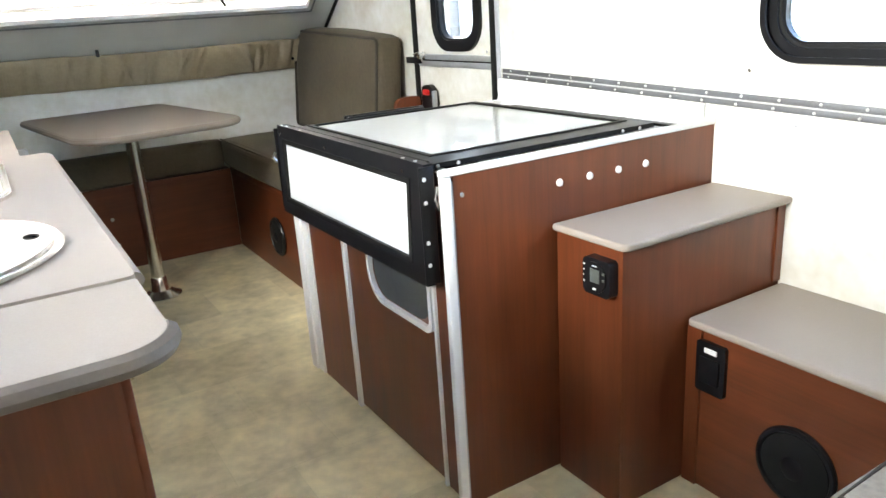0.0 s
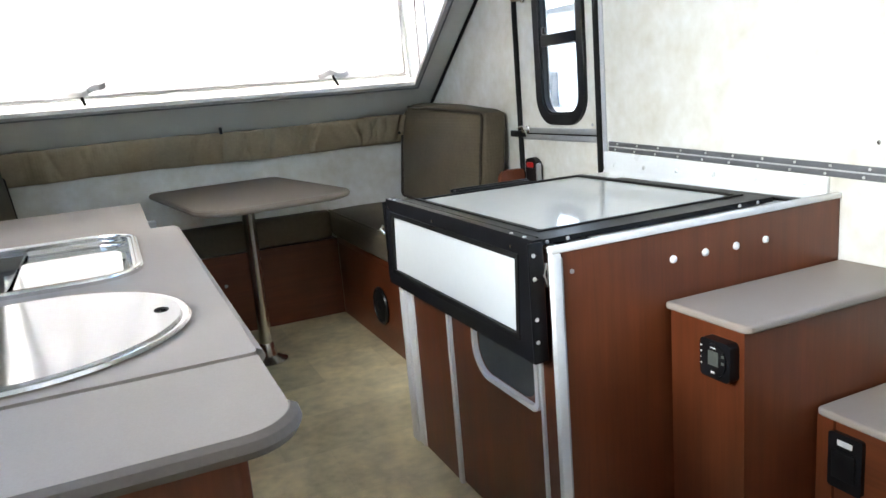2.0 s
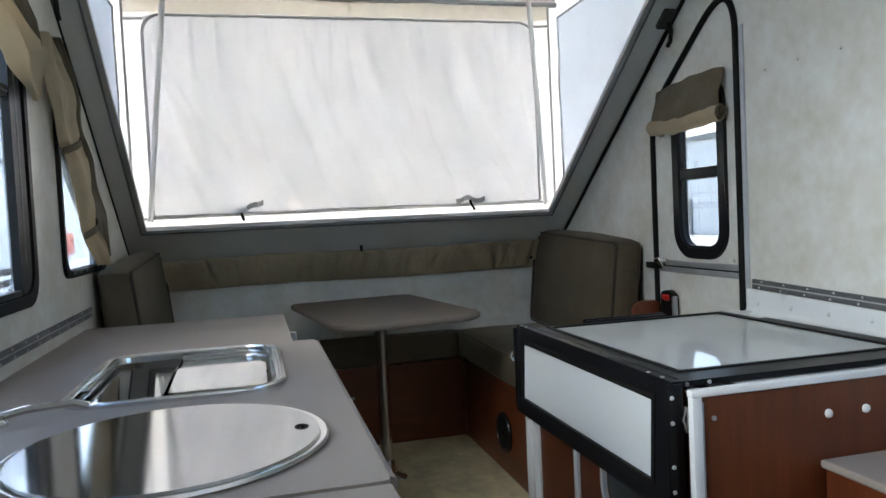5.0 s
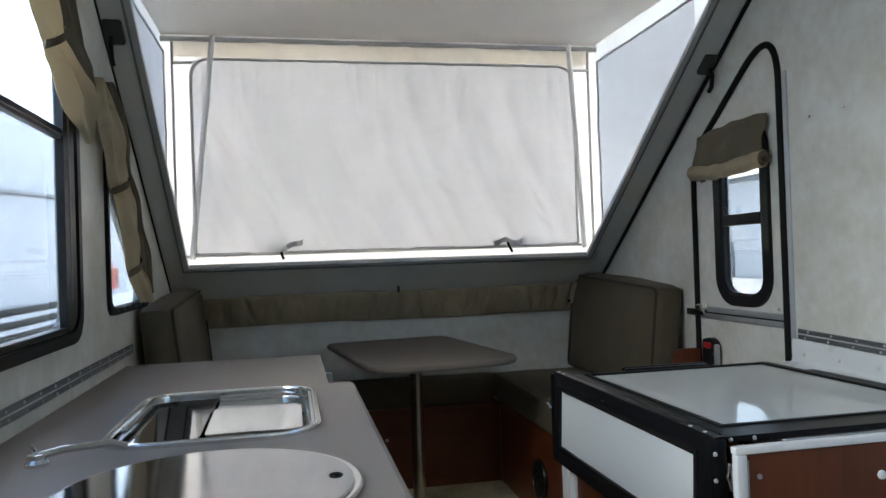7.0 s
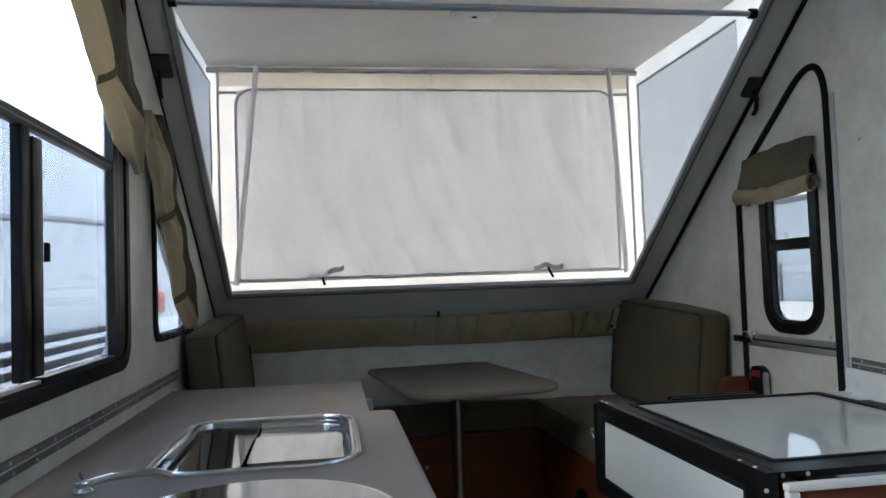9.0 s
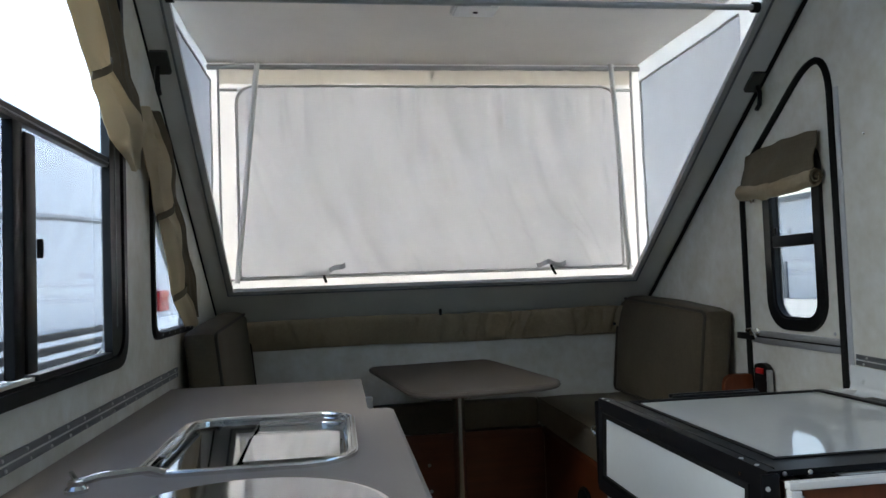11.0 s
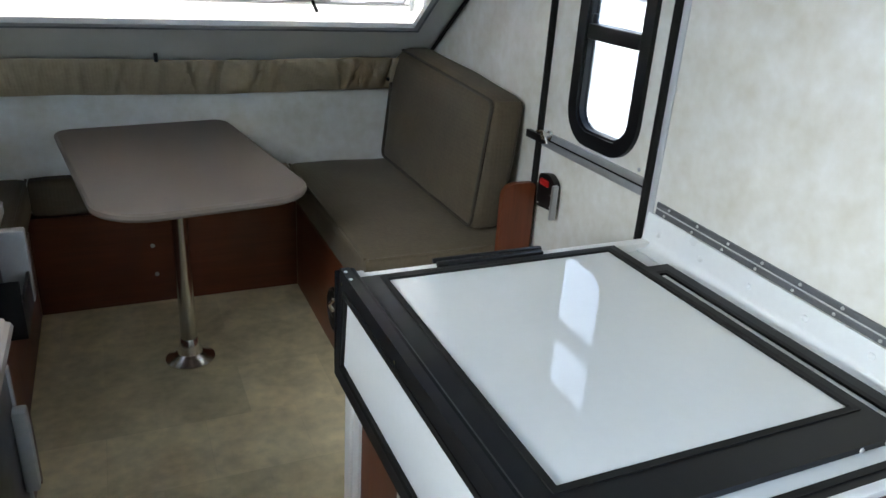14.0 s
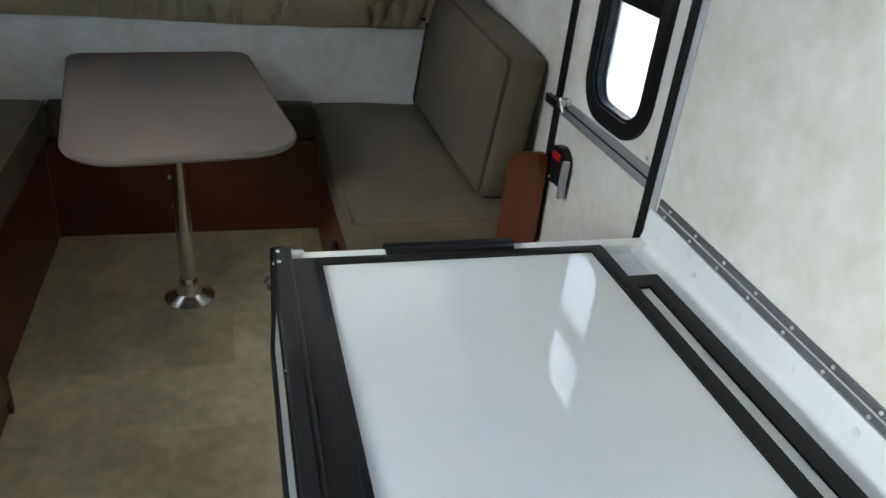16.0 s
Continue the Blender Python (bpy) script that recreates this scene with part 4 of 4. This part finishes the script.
part("worktop", soften(prism(rrect(1.462, XR - 0.001, YB + 0.002, 1.2265, (0, 0, 0, 0.015), 5), [], 0.417, 0.435, on_flat(0)), 0.0065), TOP, s2, "taupe laminate top", smooth=False)
TX, TY, TZ = 1.266, 1.288, 0.573
th = thing("thermostat", (TX, TY, TZ - 0.047), "black wall thermostat with a grey display on the cabinet side", "thermostat")
part("housing", prism(rrect(TY - 0.041, TY + 0.041, TZ - 0.042, TZ + 0.042, 0.012), [], -0.026, 0.0, on_right(TX)), PLASTIC, th)
part("face", prism([(TY + 0.033 * math.cos(a), TZ + 0.036 * math.sin(a)) for a in np.linspace(0, 2 * math.pi, 28, endpoint=False)], [], -0.030, -0.025, on_right(TX)), PLASTIC, th)
part("display", box(TX - 0.0315, TX - 0.0295, TY - 0.015, TY + 0.013, TZ - 0.011, TZ + 0.020, 0.0005), DIALGREY, th, "small grey display")
for k in range(4):
    part("print", box(TX - 0.027, TX - 0.0255, TY + 0.0335, TY + 0.0385, TZ - 0.017 + 0.013 * k, TZ - 0.014 + 0.013 * k), INK, th)
part("print", box(TX - 0.031, TX - 0.0295, TY - 0.007, TY + 0.007, TZ + 0.026, TZ + 0.0285), INK, th)
part("print", box(TX - 0.031, TX - 0.0295, TY - 0.005, TY + 0.005, TZ - 0.028, TZ - 0.0235), INK, th)
for dz in (0.0, 0.015):
    part("button", box(TX - 0.031, TX - 0.0295, TY - 0.030, TY - 0.023, TZ + dz - 0.003, TZ + dz + 0.003), DIALGREY, th)
OX, OY, OZ = 1.480, 1.160, 0.328
ol = thing("switch_plate", (OX, OY, OZ - 0.063), "black switch plate with a white label on the low cabinet", "switch")
part("plate", prism(rrect(OY - 0.039, OY + 0.039, OZ - 0.063, OZ + 0.063, 0.008), [], -0.011, 0.0, on_right(OX)), PLASTIC, ol)
part("rocker", box(OX - 0.017, OX - 0.009, OY - 0.027, OY + 0.027, OZ - 0.038, OZ + 0.026, 0.003), PLASTIC, ol)
part("label_print", box(OX - 0.0135, OX - 0.0115, OY - 0.018, OY + 0.016, OZ + 0.038, OZ + 0.050), INK, ol, "white sticker")


def speaker(at, turn, label):
    th = thing("speaker", at, label, "speaker", "round speakers", rz=turn)
    back = pose(0, 0, 0, 0, -90, 0)
    part("rim", lathe([(0.090, 0), (0.092, 0.006), (0.088, 0.013), (0.081, 0.014), (0.078, 0.009), (0.05, 0.006)], 40, back), PLASTIC, th, local=True)
    part("grille", lathe([(0.079, 0.006), (0.076, 0.011), (0.05, 0.015), (0.02, 0.017)], 32, back), RUBBER, th, "black mesh grille", local=True)
    part("dust_cap", lathe([(0.028, 0.016), (0.02, 0.020), (0.01, 0.022)], 20, back), PLASTIC, th, local=True)
    return th


speaker((1.480, 0.940, 0.186), 0, "round black speaker in the low cabinet front")
speaker((1.225, 3.362, 0.195), 0, "round black speaker in the bench front")

# ---- front seat beside the camera ----
fs = thing("front_seat", (1.3, 0.2, 0), "grey tweed seat cushion on a cherry base", "seat")
part("base", box(1.14, 1.472, YB + 0.01, 0.64, 0, 0.32), WOOD, fs)
part("cushion", box(1.10, 1.458, YB + 0.01, 0.675, 0.32, 0.45, 0.025, 4), TWEED, fs, "grey tweed cushion")
part("piping", tube([(1.108, YB + 0.03, 0.445), (1.112, 0.655, 0.446), (1.45, 0.668, 0.446)], 0.006, 6), PIPE, fs)

# ---- dinette ----
def cushion(x0, x1, y0, y1, z0, z1, r=0.03, puff=0.012, seed=0.0, lean=0.0, sag=0.0):
    """A stuffed block: rounded edges, slightly crowned faces and a few dents."""
    bm = box(x0, x1, y0, y1, z0, z1)
    bmesh.ops.subdivide_edges(bm, edges=bm.edges[:], cuts=14, use_grid_fill=True)
    c = Vector(((x0 + x1) / 2, (y0 + y1) / 2, (z0 + z1) / 2))
    h = Vector(((x1 - x0) / 2, (y1 - y0) / 2, (z1 - z0) / 2))
    for v in bm.verts:
        d = v.co - c
        core = Vector([max(-(h[i] - r), min(h[i] - r, d[i])) for i in range(3)])
        out = d - core
        if out.length > 1e-6:
            d = core + out.normalized() * min(out.length, r)
        q = [1 - min(1, abs(d[i]) / h[i]) ** 2 for i in range(3)]
        for i in range(3):
            j, k = (i + 1) % 3, (i + 2) % 3
            if abs(d[i]) > h[i] - r * 0.5:
                d[i] += math.copysign(puff * q[j] * q[k], d[i])
        d += Vector((1, 1, 1)) * 0.004 * noise.noise((v.co.x * 5 + seed, v.co.y * 5, v.co.z * 5))
        v.co = c + d
        v.co.x += lean * (v.co.z - z0)
        v.co.z -= sag * (y1 - v.co.y) / (y1 - y0) * (v.co.z - z0)
    return bm


def bench(side, name_label):
    """A dinette bench on one side wall: cherry base, seat cushion, leaning back cushion."""
    m = (lambda x: x) if side > 0 else (lambda x: 2 * 0.6975 - x)
    xs = lambda a, b: (min(m(a), m(b)), max(m(a), m(b)))
    bn = thing("dinette_bench", (m(1.5), 3.5, 0), name_label, "bench", "dinette benches")
    part("base", box(*xs(1.228, XR - 0.004), 2.985, 4.018, 0, 0.425), WOOD_Y, bn, "cherry bench front")
    part("top_rail", box(*xs(1.224, 1.244), 2.983, 4.018, 0.40, 0.428, 0.003), WOOD_Y, bn)
    sc = thing("seat_cushion", (m(1.42), 3.5, 0.428), "brown upholstered seat cushion lying on the dinette bench", "cushion", "dinette cushions")
    part("pad", cushion(*xs(1.205, XR - 0.012), 2.972, 4.085, 0.43, 0.578, 0.03, 0.010, 2.0 * side), SEAT, sc)
    x = m(1.211)
    part("piping", tube([(x, 2.99, 0.569), (x, 4.06, 0.571)], 0.005, 6), SEAT, sc)
    part("piping", tube([(m(1.22), 2.979, 0.568), (m(1.64), 2.977, 0.570)], 0.005, 6), SEAT, sc)
    bc = thing("back_cushion", (m(1.73), 3.5, 0.58), "brown upholstered back cushion with dark piping standing on the bench", "cushion", "dinette cushions")
    ln = 0.10 * side
    part("pad", cushion(*xs(1.628, 1.758), 3.082, 4.045, 0.585, 1.095, 0.032, 0.014, 5.0 * side, ln, 0.09), SEAT, bc)
    loop = [(m(1.630) + ln * (z - 0.585), y, z - 0.09 * max(0, 4.03 - y) / 0.95 * (z - 0.585)) for y, z in rrect(3.091, 4.03, 0.60, 1.086, 0.03, 5)]
    part("piping", tube(loop, 0.0065, 6, True), PIPE, bc, "dark piping")
    return bn


bench(1, "cherry dinette bench along the door wall")
bench(-1, "cherry dinette bench behind the kitchen")
arm = prism(round_poly([(1.67, 0.0, 0), (XR - 0.024, 0.0, 0), (XR - 0.024, 0.800, 0.02), (1.67, 0.800, 0.05)]), [], 2.945, 2.968, lambda u, v, w: (u, w, v))
solid("bench_end_panel", arm, WOOD, "cherry end panel with a rounded top at the bench", "panel")
ep = thing("end_panel", (0.7, 4.05, 0), "cherry panel closing the dinette end with a brown pad above", "panel")
part("board", box(0.168, 1.227, 4.02, 4.098, 0, 0.42), WOOD_X, ep)
part("pad", cushion(0.19, 1.205, 4.022, 4.096, 0.425, 0.574, 0.016, 0.004, 3.0), SEAT, ep, "brown upholstered pad")
for x, z in ((0.665, 0.262), (0.672, 0.13)):
    part("screw", lathe([(0.009, 0), (0.009, 0.003), (0.004, 0.005)], 12, Matrix.Translation((x - 0.05, 4.02, z)) @ pose(0, 0, 0, 90, 0, 0)), ALU, ep)

tb = thing("dinette_table", (0.698, 3.485, 0), "taupe laminate dinette table with rounded corners on a chrome post", "table", rz=8)
edge = rrect(-0.310, 0.306, -0.50, 0.50, (0.15, 0.15, 0.05, 0.05), 10)
slab = prism(edge, [], 0.768, 0.792, on_flat(0))
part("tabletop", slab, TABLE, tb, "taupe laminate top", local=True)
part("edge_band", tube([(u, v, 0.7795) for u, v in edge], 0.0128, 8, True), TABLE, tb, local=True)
part("post", tube([(0, 0.02, 0.04), (0, 0.02, 0.76)], 0.0285, 20), STEEL, tb, "chrome pedestal post", local=True)
part("flange", lathe([(0.09, 0), (0.09, 0.005), (0.07, 0.014), (0.045, 0.03), (0.037, 0.06), (0.033, 0.085), (0.029, 0.09)], 32, pose(0, 0.02, 0)), CHROME, tb, "chrome floor flange", local=True)
part("top_flange", lathe([(0.033, 0.70), (0.045, 0.745), (0.08, 0.757), (0.08, 0.768)], 32, pose(0, 0.02, 0)), CHROME, tb, local=True)

# long rolled valance under the roof
GATHERS = [(rng.uniform(-0.34, 1.68), rng.uniform(-0.03, 0.03), rng.uniform(0.007, 0.018), rng.uniform(0.008, 0.022)) for _ in range(52)]
rv = thing("rolled_curtain", (0.69, 4.06, 0.9), "long tan curtain rolled along the end wall under the roof", "curtain")
rows = []
for i in range(300):
    u = -0.36 + 2.05 * i / 299
    row = []
    wr = 1.15 if u > 0.7 else 0.35
    for k in range(13):
        a = -math.pi / 2 + math.pi * k / 12
        ripple = 0.012 * wr * noise.noise((u * 9, a * 0.7, 4)) + 0.016 * wr * noise.noise((u * 22 + 1.6 * math.sin(a), a * 0.5, 8))
        for c, lean, wide, deep in GATHERS:
            q = (u - c - lean * math.sin(a)) / wide
            if abs(q) < 3:
                ripple -= deep * wr * math.exp(-q * q)
        r = max(0.006, 0.036 + ripple - 0.02 * math.exp(-((u - 0.70) / 0.018) ** 2))
        row.append((u, 4.082 - r * math.cos(a) - 0.115 * ((math.sin(a) + 1) / 2) ** 1.3, 0.966 + 0.004 * math.sin(u * 5) + (0.076 + 0.004 * noise.noise((u * 7, 1, 1))) * math.sin(a)))
    rows.append(row)
part("cloth", sheet(rows, 0.003), TAN, rv, "wrinkled tan cloth")
part("clip", box(0.684, 0.698, 3.944, 3.966, 1.035, 1.068, 0.003), PLASTIC, rv, "small black clip")
part("end_button", lathe([(0.008, 0), (0.008, 0.004)], 12, Matrix.Translation((1.645, 4.022, 0.945)) @ pose(0, 0, 0, 90, 0, 0)), PLASTIC, rv)

# ---- kitchen ----
kt = thing("kitchen_worktop", (0, 2.0, 0.84), "long taupe laminate worktop with a stepped front edge", "worktop")
KZ0, KZ1 = 0.836, 0.862
outline = round_poly([(XL + 0.002, 1.105, 0), (0.312, 1.105, 0.012), (0.312, 2.30, 0.015), (0.25, 2.302, 0.008), (0.25, 2.955, 0.015), (XL + 0.002, 2.955, 0)])
SINK_C, SINK_R = (0.024, 1.360), 0.222
sink_hole = [(SINK_C[0] + SINK_R * math.cos(a), SINK_C[1] + SINK_R * math.sin(a)) for a in np.linspace(0, 2 * math.pi, 48, endpoint=False)]
stove_hole = rrect(-0.205, 0.196, 1.690, 2.225, (0.075, 0.10, 0.085, 0.075))
part("slab", prism(outline, [sink_hole, stove_hole], KZ0, KZ1, on_flat(0)), TOP, kt, "taupe laminate slab", smooth=False)
part("front_band", tube([(0.312, 1.12, KZ1 - 0.012), (0.312, 2.285, KZ1 - 0.012)], 0.012, 8), TOP, kt)
kf = thing("worktop_flap", (0, 0.99, 0.83), "hinged taupe worktop extension with rounded corners, raised", "worktop")
fo = rrect(XL + 0.03, 0.311, 0.876, 1.098, (0.04, 0.06, 0.004, 0), 8)
part("slab", prism(fo, [], KZ0 - 0.002, KZ1 - 0.002, on_flat(0)), TOP, kf)
part("edge_band", tube([(u, v, KZ1 - 0.0145) for u, v in fo if v < 1.09], 0.0125, 8), EDGE_DARK, kf, "dark edge band")
part("bracket", box(0.20, 0.222, 0.96, 1.09, 0.815, 0.834, 0.003), PLASTIC, kf, "black folding bracket")
kc = thing("kitchen_cabinet", (-0.05, 1.7, 0), "cherry kitchen cabinet under the worktop", "cabinet")
part("end_panel", box(XL + 0.003, 0.27, 1.11, 1.13, 0, KZ0 - 0.002), WOOD, kc)
part("front_left", box(0.25, 0.272, 1.132, 1.70, 0.06, KZ0 - 0.002), WOOD, kc)
part("front_right", box(0.20, 0.222, 2.315, 2.95, 0.06, KZ0 - 0.002), WOOD, kc)
part("front_rail", box(0.25, 0.272, 1.702, 2.30, 0.78, KZ0 - 0.002), WOOD_Y, kc)
part("far_panel", box(XL + 0.003, 0.222, 2.93, 2.952, 0, KZ0 - 0.003), WOOD, kc)
part("toe_board", box(0.19, 0.21, 1.132, 2.93, 0, 0.06), WOOD_Y, kc)
for y0, y1 in ((1.15, 1.41), (1.425, 1.69)):
    d = part("cupboard_door", box(0.272, 0.286, y0, y1, 0.09, 0.77, 0.004), WOOD, kc)
    part("pull", tube([(0.29, y1 - 0.04, 0.60), (0.305, y1 - 0.04, 0.61), (0.305, y1 - 0.04, 0.69), (0.29, y1 - 0.04, 0.70)], 0.005, 8), CHROME, d, "chrome pull")
fg = thing("refrigerator", (0.05, 2.0, 0.06), "black compact refrigerator built in under the worktop", "refrigerator")
part("body", box(-0.25, 0.255, 1.71, 2.295, 0.062, 0.775), PLASTIC, fg)
d = part("door", box(0.256, 0.300, 1.715, 2.29, 0.07, 0.772, 0.006), PLASTIC, fg, "black door")
for y in (1.715, 2.27):
    part("door_edge", box(0.296, 0.304, y, y + 0.02, 0.07, 0.772, 0.002), ALU, d)
part("handle", join(box(0.30, 0.325, 2.235, 2.265, 0.52, 0.70, 0.005)), ALU, d, "silver handle")
bk = thing("bottle_rack", (0.26, 2.82, 0.62), "dark plastic holder with grey ends on the cabinet front", "holder")
part("tray", join(box(0.224, 0.285, 2.70, 2.90, 0.60, 0.615, 0.003), box(0.279, 0.287, 2.70, 2.90, 0.60, 0.69, 0.003), box(0.224, 0.287, 2.70, 2.706, 0.60, 0.75, 0.002)), PLASTIC, bk)
part("end", box(0.224, 0.29, 2.895, 2.93, 0.60, 0.80, 0.006), TRIMG, bk, "grey end cap")

sk = thing("sink", (SINK_C[0], SINK_C[1], KZ1), "round steel sink with a grey lid set in the worktop", "sink")
at = Matrix.Translation((SINK_C[0], SINK_C[1], KZ1))
part("rim", lathe([(0.217, -0.002), (0.233, 0.0005), (0.235, 0.004), (0.231, 0.008), (0.223, 0.008), (0.217, 0.004)], 64, at), CHROME, sk, "chrome rim")
part("bowl", lathe([(0.216, 0.002), (0.20, -0.09), (0.15, -0.13), (0.03, -0.14)], 40, at), STEEL, sk)
part("lid", prism([(SINK_C[0] + 0.220 * math.cos(a), SINK_C[1] + 0.220 * math.sin(a)) for a in np.linspace(0, 2 * math.pi, 56, endpoint=False)],
                  [[(SINK_C[0] + 0.193 + 0.010 * math.cos(a), SINK_C[1] + 0.0 + 0.015 * math.sin(a)) for a in np.linspace(0, 2 * math.pi, 16, endpoint=False)]], 0.005, 0.011, on_flat(KZ1)), LIDGREY, sk, "smooth grey lid with a finger hole", smooth=False)
part("hole_rim", tube([(SINK_C[0] + 0.193 + 0.010 * math.cos(a), SINK_C[1] + 0.0 + 0.015 * math.sin(a), KZ1 + 0.010) for a in np.linspace(0, 2 * math.pi, 16, endpoint=False)], 0.0018, 6, True), RUBBER, sk)
sv = thing("stove", (0, 1.975, KZ1), "built-in stove with a dark glass lid and steel rim", "stove")
so = lambda d: rrect(-0.205 - d, 0.196 + d, 1.690 - d, 2.225 + d, (0.075 + d, 0.10 + d, 0.085 + d, 0.075 + d), 10)
part("rim", prism(so(0.014), [so(-0.006)], -0.002, 0.007, on_flat(KZ1)), CHROME, sv, "polished steel rim", smooth=False)
part("rim_bead", tube([(u, v, KZ1 + 0.006) for u, v in so(0.006)], 0.006, 8, True), CHROME, sv)
basin = [(so(-0.004), 0.003), (so(-0.007), -0.004), (so(-0.018), -0.011), (so(-0.030), -0.013)]
bowl = bmesh.new()
rings = [[bowl.verts.new((u, v, KZ1 + z)) for u, v in ring] for ring, z in basin]
for ra, rb in zip(rings, rings[1:]):
    for k in range(len(ra)):
        bowl.faces.new((ra[k], ra[(k + 1) % len(ra)], rb[(k + 1) % len(rb)], rb[k]))
bowl.faces.new(rings[-1])
part("basin", bowl, POLISHED, sv, "polished steel basin")
part("ledge", box(-0.03, 0.165, 2.040, 2.066, KZ1 - 0.014, KZ1 - 0.003, 0.005, 3), POLISHED, sv, "raised steel ridge")
pan = lambda u, v, w: (u, v, KZ1 - 0.010 + 0.05 * (v - 1.88) + w)
part("pan", soften(prism(rrect(-0.032, 0.172, 1.722, 2.036, (0.004, 0.07, 0.02, 0.004), 8), [], -0.002, 0.0, pan), 0.0008), POLISHED, sv, "shallow polished steel pan", smooth=False)
part("dark_cover", prism(rrect(-0.197, -0.035, 1.698, 2.217, (0.068, 0.01, 0.01, 0.068), 8), [], -0.006, 0.0005, on_flat(KZ1)), LIDGLASS, sv, "dark glass half lid", smooth=False)
part("lid_hinge", box(-0.19, -0.175, 1.80, 2.15, KZ1 + 0.007, KZ1 + 0.018, 0.003), STEEL, sv)
fc = thing("faucet", (-0.29, 1.62, KZ1), "small chrome folding faucet beside the sink", "faucet")
part("base", lathe([(0.020, 0), (0.020, 0.006), (0.014, 0.012), (0.014, 0.020)], 20, Matrix.Translation((-0.29, 1.62, KZ1))), CHROME, fc)
part("spout", tube([(-0.29, 1.62, KZ1 + 0.016), (-0.25, 1.635, KZ1 + 0.022), (-0.175, 1.658, KZ1 + 0.022), (-0.150, 1.664, KZ1 + 0.012)], 0.007, 10), CHROME, fc)
part("lever", tube([(-0.29, 1.62, KZ1 + 0.020), (-0.31, 1.655, KZ1 + 0.026)], 0.005, 8), CHROME, fc)

# ---- outside ----
ground = bmesh.new()
bmesh.ops.create_grid(ground, x_segments=8, y_segments=8, size=400, matrix=Matrix.Translation((0, 0, -0.62)))
solid("ground", ground, CONCRETE, kind="structure", label="pale concrete lot")
RX = -1.9
rvh = thing("travel_trailer", (RX - 1.2, 5.5, -0.62), "white travel trailer parked on the lot", "trailer")
part("body", box(RX - 2.4, RX, -1.5, 12.6, 0.0, 2.75, 0.12, 3), RVWHITE, rvh)
part("stripe", tube([(RX + 0.005, 2.0 + 0.5 * k, 1.98 - 0.9 * math.exp(-(0.5 * k + 0.5) / 2.9)) for k in range(21)], 0.026, 6), RVGREY, rvh, "dark trim line")
part("skirt", box(RX - 0.04, RX + 0.03, -1.3, 12.4, 0.02, 0.90, 0.01), RVWHITE, rvh)
for k in range(5):
    part("louvre", box(RX + 0.025, RX + 0.040, 5.0, 7.25, 0.50 + 0.095 * k, 0.555 + 0.095 * k, 0.004), TYRE, rvh, "dark louvre slot")
part("tail_light", box(RX, RX + 0.04, 9.05, 9.5, 0.97, 1.22, 0.02), RED, rvh, "red tail light")
part("axle_box", box(RX - 2.1, RX - 0.3, -1.0, 12.0, -0.25, 0.02), RVGREY, rvh)
for y in (7.6, 8.5):
    for x in (RX - 0.22, RX - 2.15):
        part("wheel", lathe([(0.2, -0.1), (0.33, -0.1), (0.35, -0.06), (0.35, 0.06), (0.33, 0.1), (0.2, 0.1)], 24, Matrix.Translation((x, y, -0.27)) @ pose(0, 0, 0, 0, 90, 0)), TYRE, rvh)
sh = thing("warehouse", (30, 30, -0.62), "long pale steel-clad warehouse across the lot", "building")
part("wall", box(27, 34, 2, 60, -0.62, 5.2), SHED, sh)
for k in range(44):
    part("rib", box(26.985, 27.0, 2.6 + 1.3 * k, 2.72 + 1.3 * k, -0.62, 5.2), SHED, sh)
part("roof_edge", box(26.8, 34.2, 1.8, 60.2, 5.2, 5.5), RVGREY, sh)
for y in (34.5, 41.0):
    part("door", box(26.93, 27.0, y, y + 1.1, -0.6, 1.6), RVGREY, sh, "grey steel door")
for y in (11.0, 19.0, 47.0):
    part("roller_door", box(26.94, 27.0, y, y + 3.6, -0.6, 3.2), RVWHITE, sh, "white roller door")
part("downpipe", box(26.9, 26.97, 38.0, 38.15, -0.62, 5.2), SHED, sh)
part("wall_lamp", box(26.7, 27.0, 37.0, 37.3, 3.0, 3.2, 0.03), RVGREY, sh)
tk = thing("pickup_truck", (24.6, 30.3, -0.62), "white pickup truck parked by the warehouse", "truck")
part("bed", box(23.7, 25.5, 29.0, 31.0, 0.05, 0.75, 0.06, 3), RVWHITE, tk)
part("cab", prism(round_poly([(31.0, 0.05, 0.05), (33.6, 0.05, 0.1), (33.6, 0.65, 0.1), (32.9, 0.75, 0.1), (32.5, 1.25, 0.1), (31.1, 1.25, 0.1), (31.0, 0.75, 0.02)]), [], 23.7, 25.5, lambda u, v, w: (w, u, v)), RVWHITE, tk)
part("rear_window", box(23.9, 25.3, 30.97, 31.0, 0.82, 1.15, 0.01), SMOKE, tk)
part("bumper", box(23.7, 25.5, 28.85, 29.0, -0.08, 0.1, 0.03), ALU, tk)
for x in (23.85, 25.35):
    part("tail_light", box(x - 0.09, x + 0.09, 28.97, 29.01, 0.35, 0.7, 0.01), RED, tk)
for y in (29.8, 32.9):
    for x in (23.82, 25.38):
        part("wheel", lathe([(0.2, -0.11), (0.32, -0.11), (0.36, -0.07), (0.36, 0.07), (0.32, 0.11), (0.2, 0.11)], 22, Matrix.Translation((x, y, -0.26)) @ pose(0, 0, 0, 0, 90, 0)), TYRE, tk)
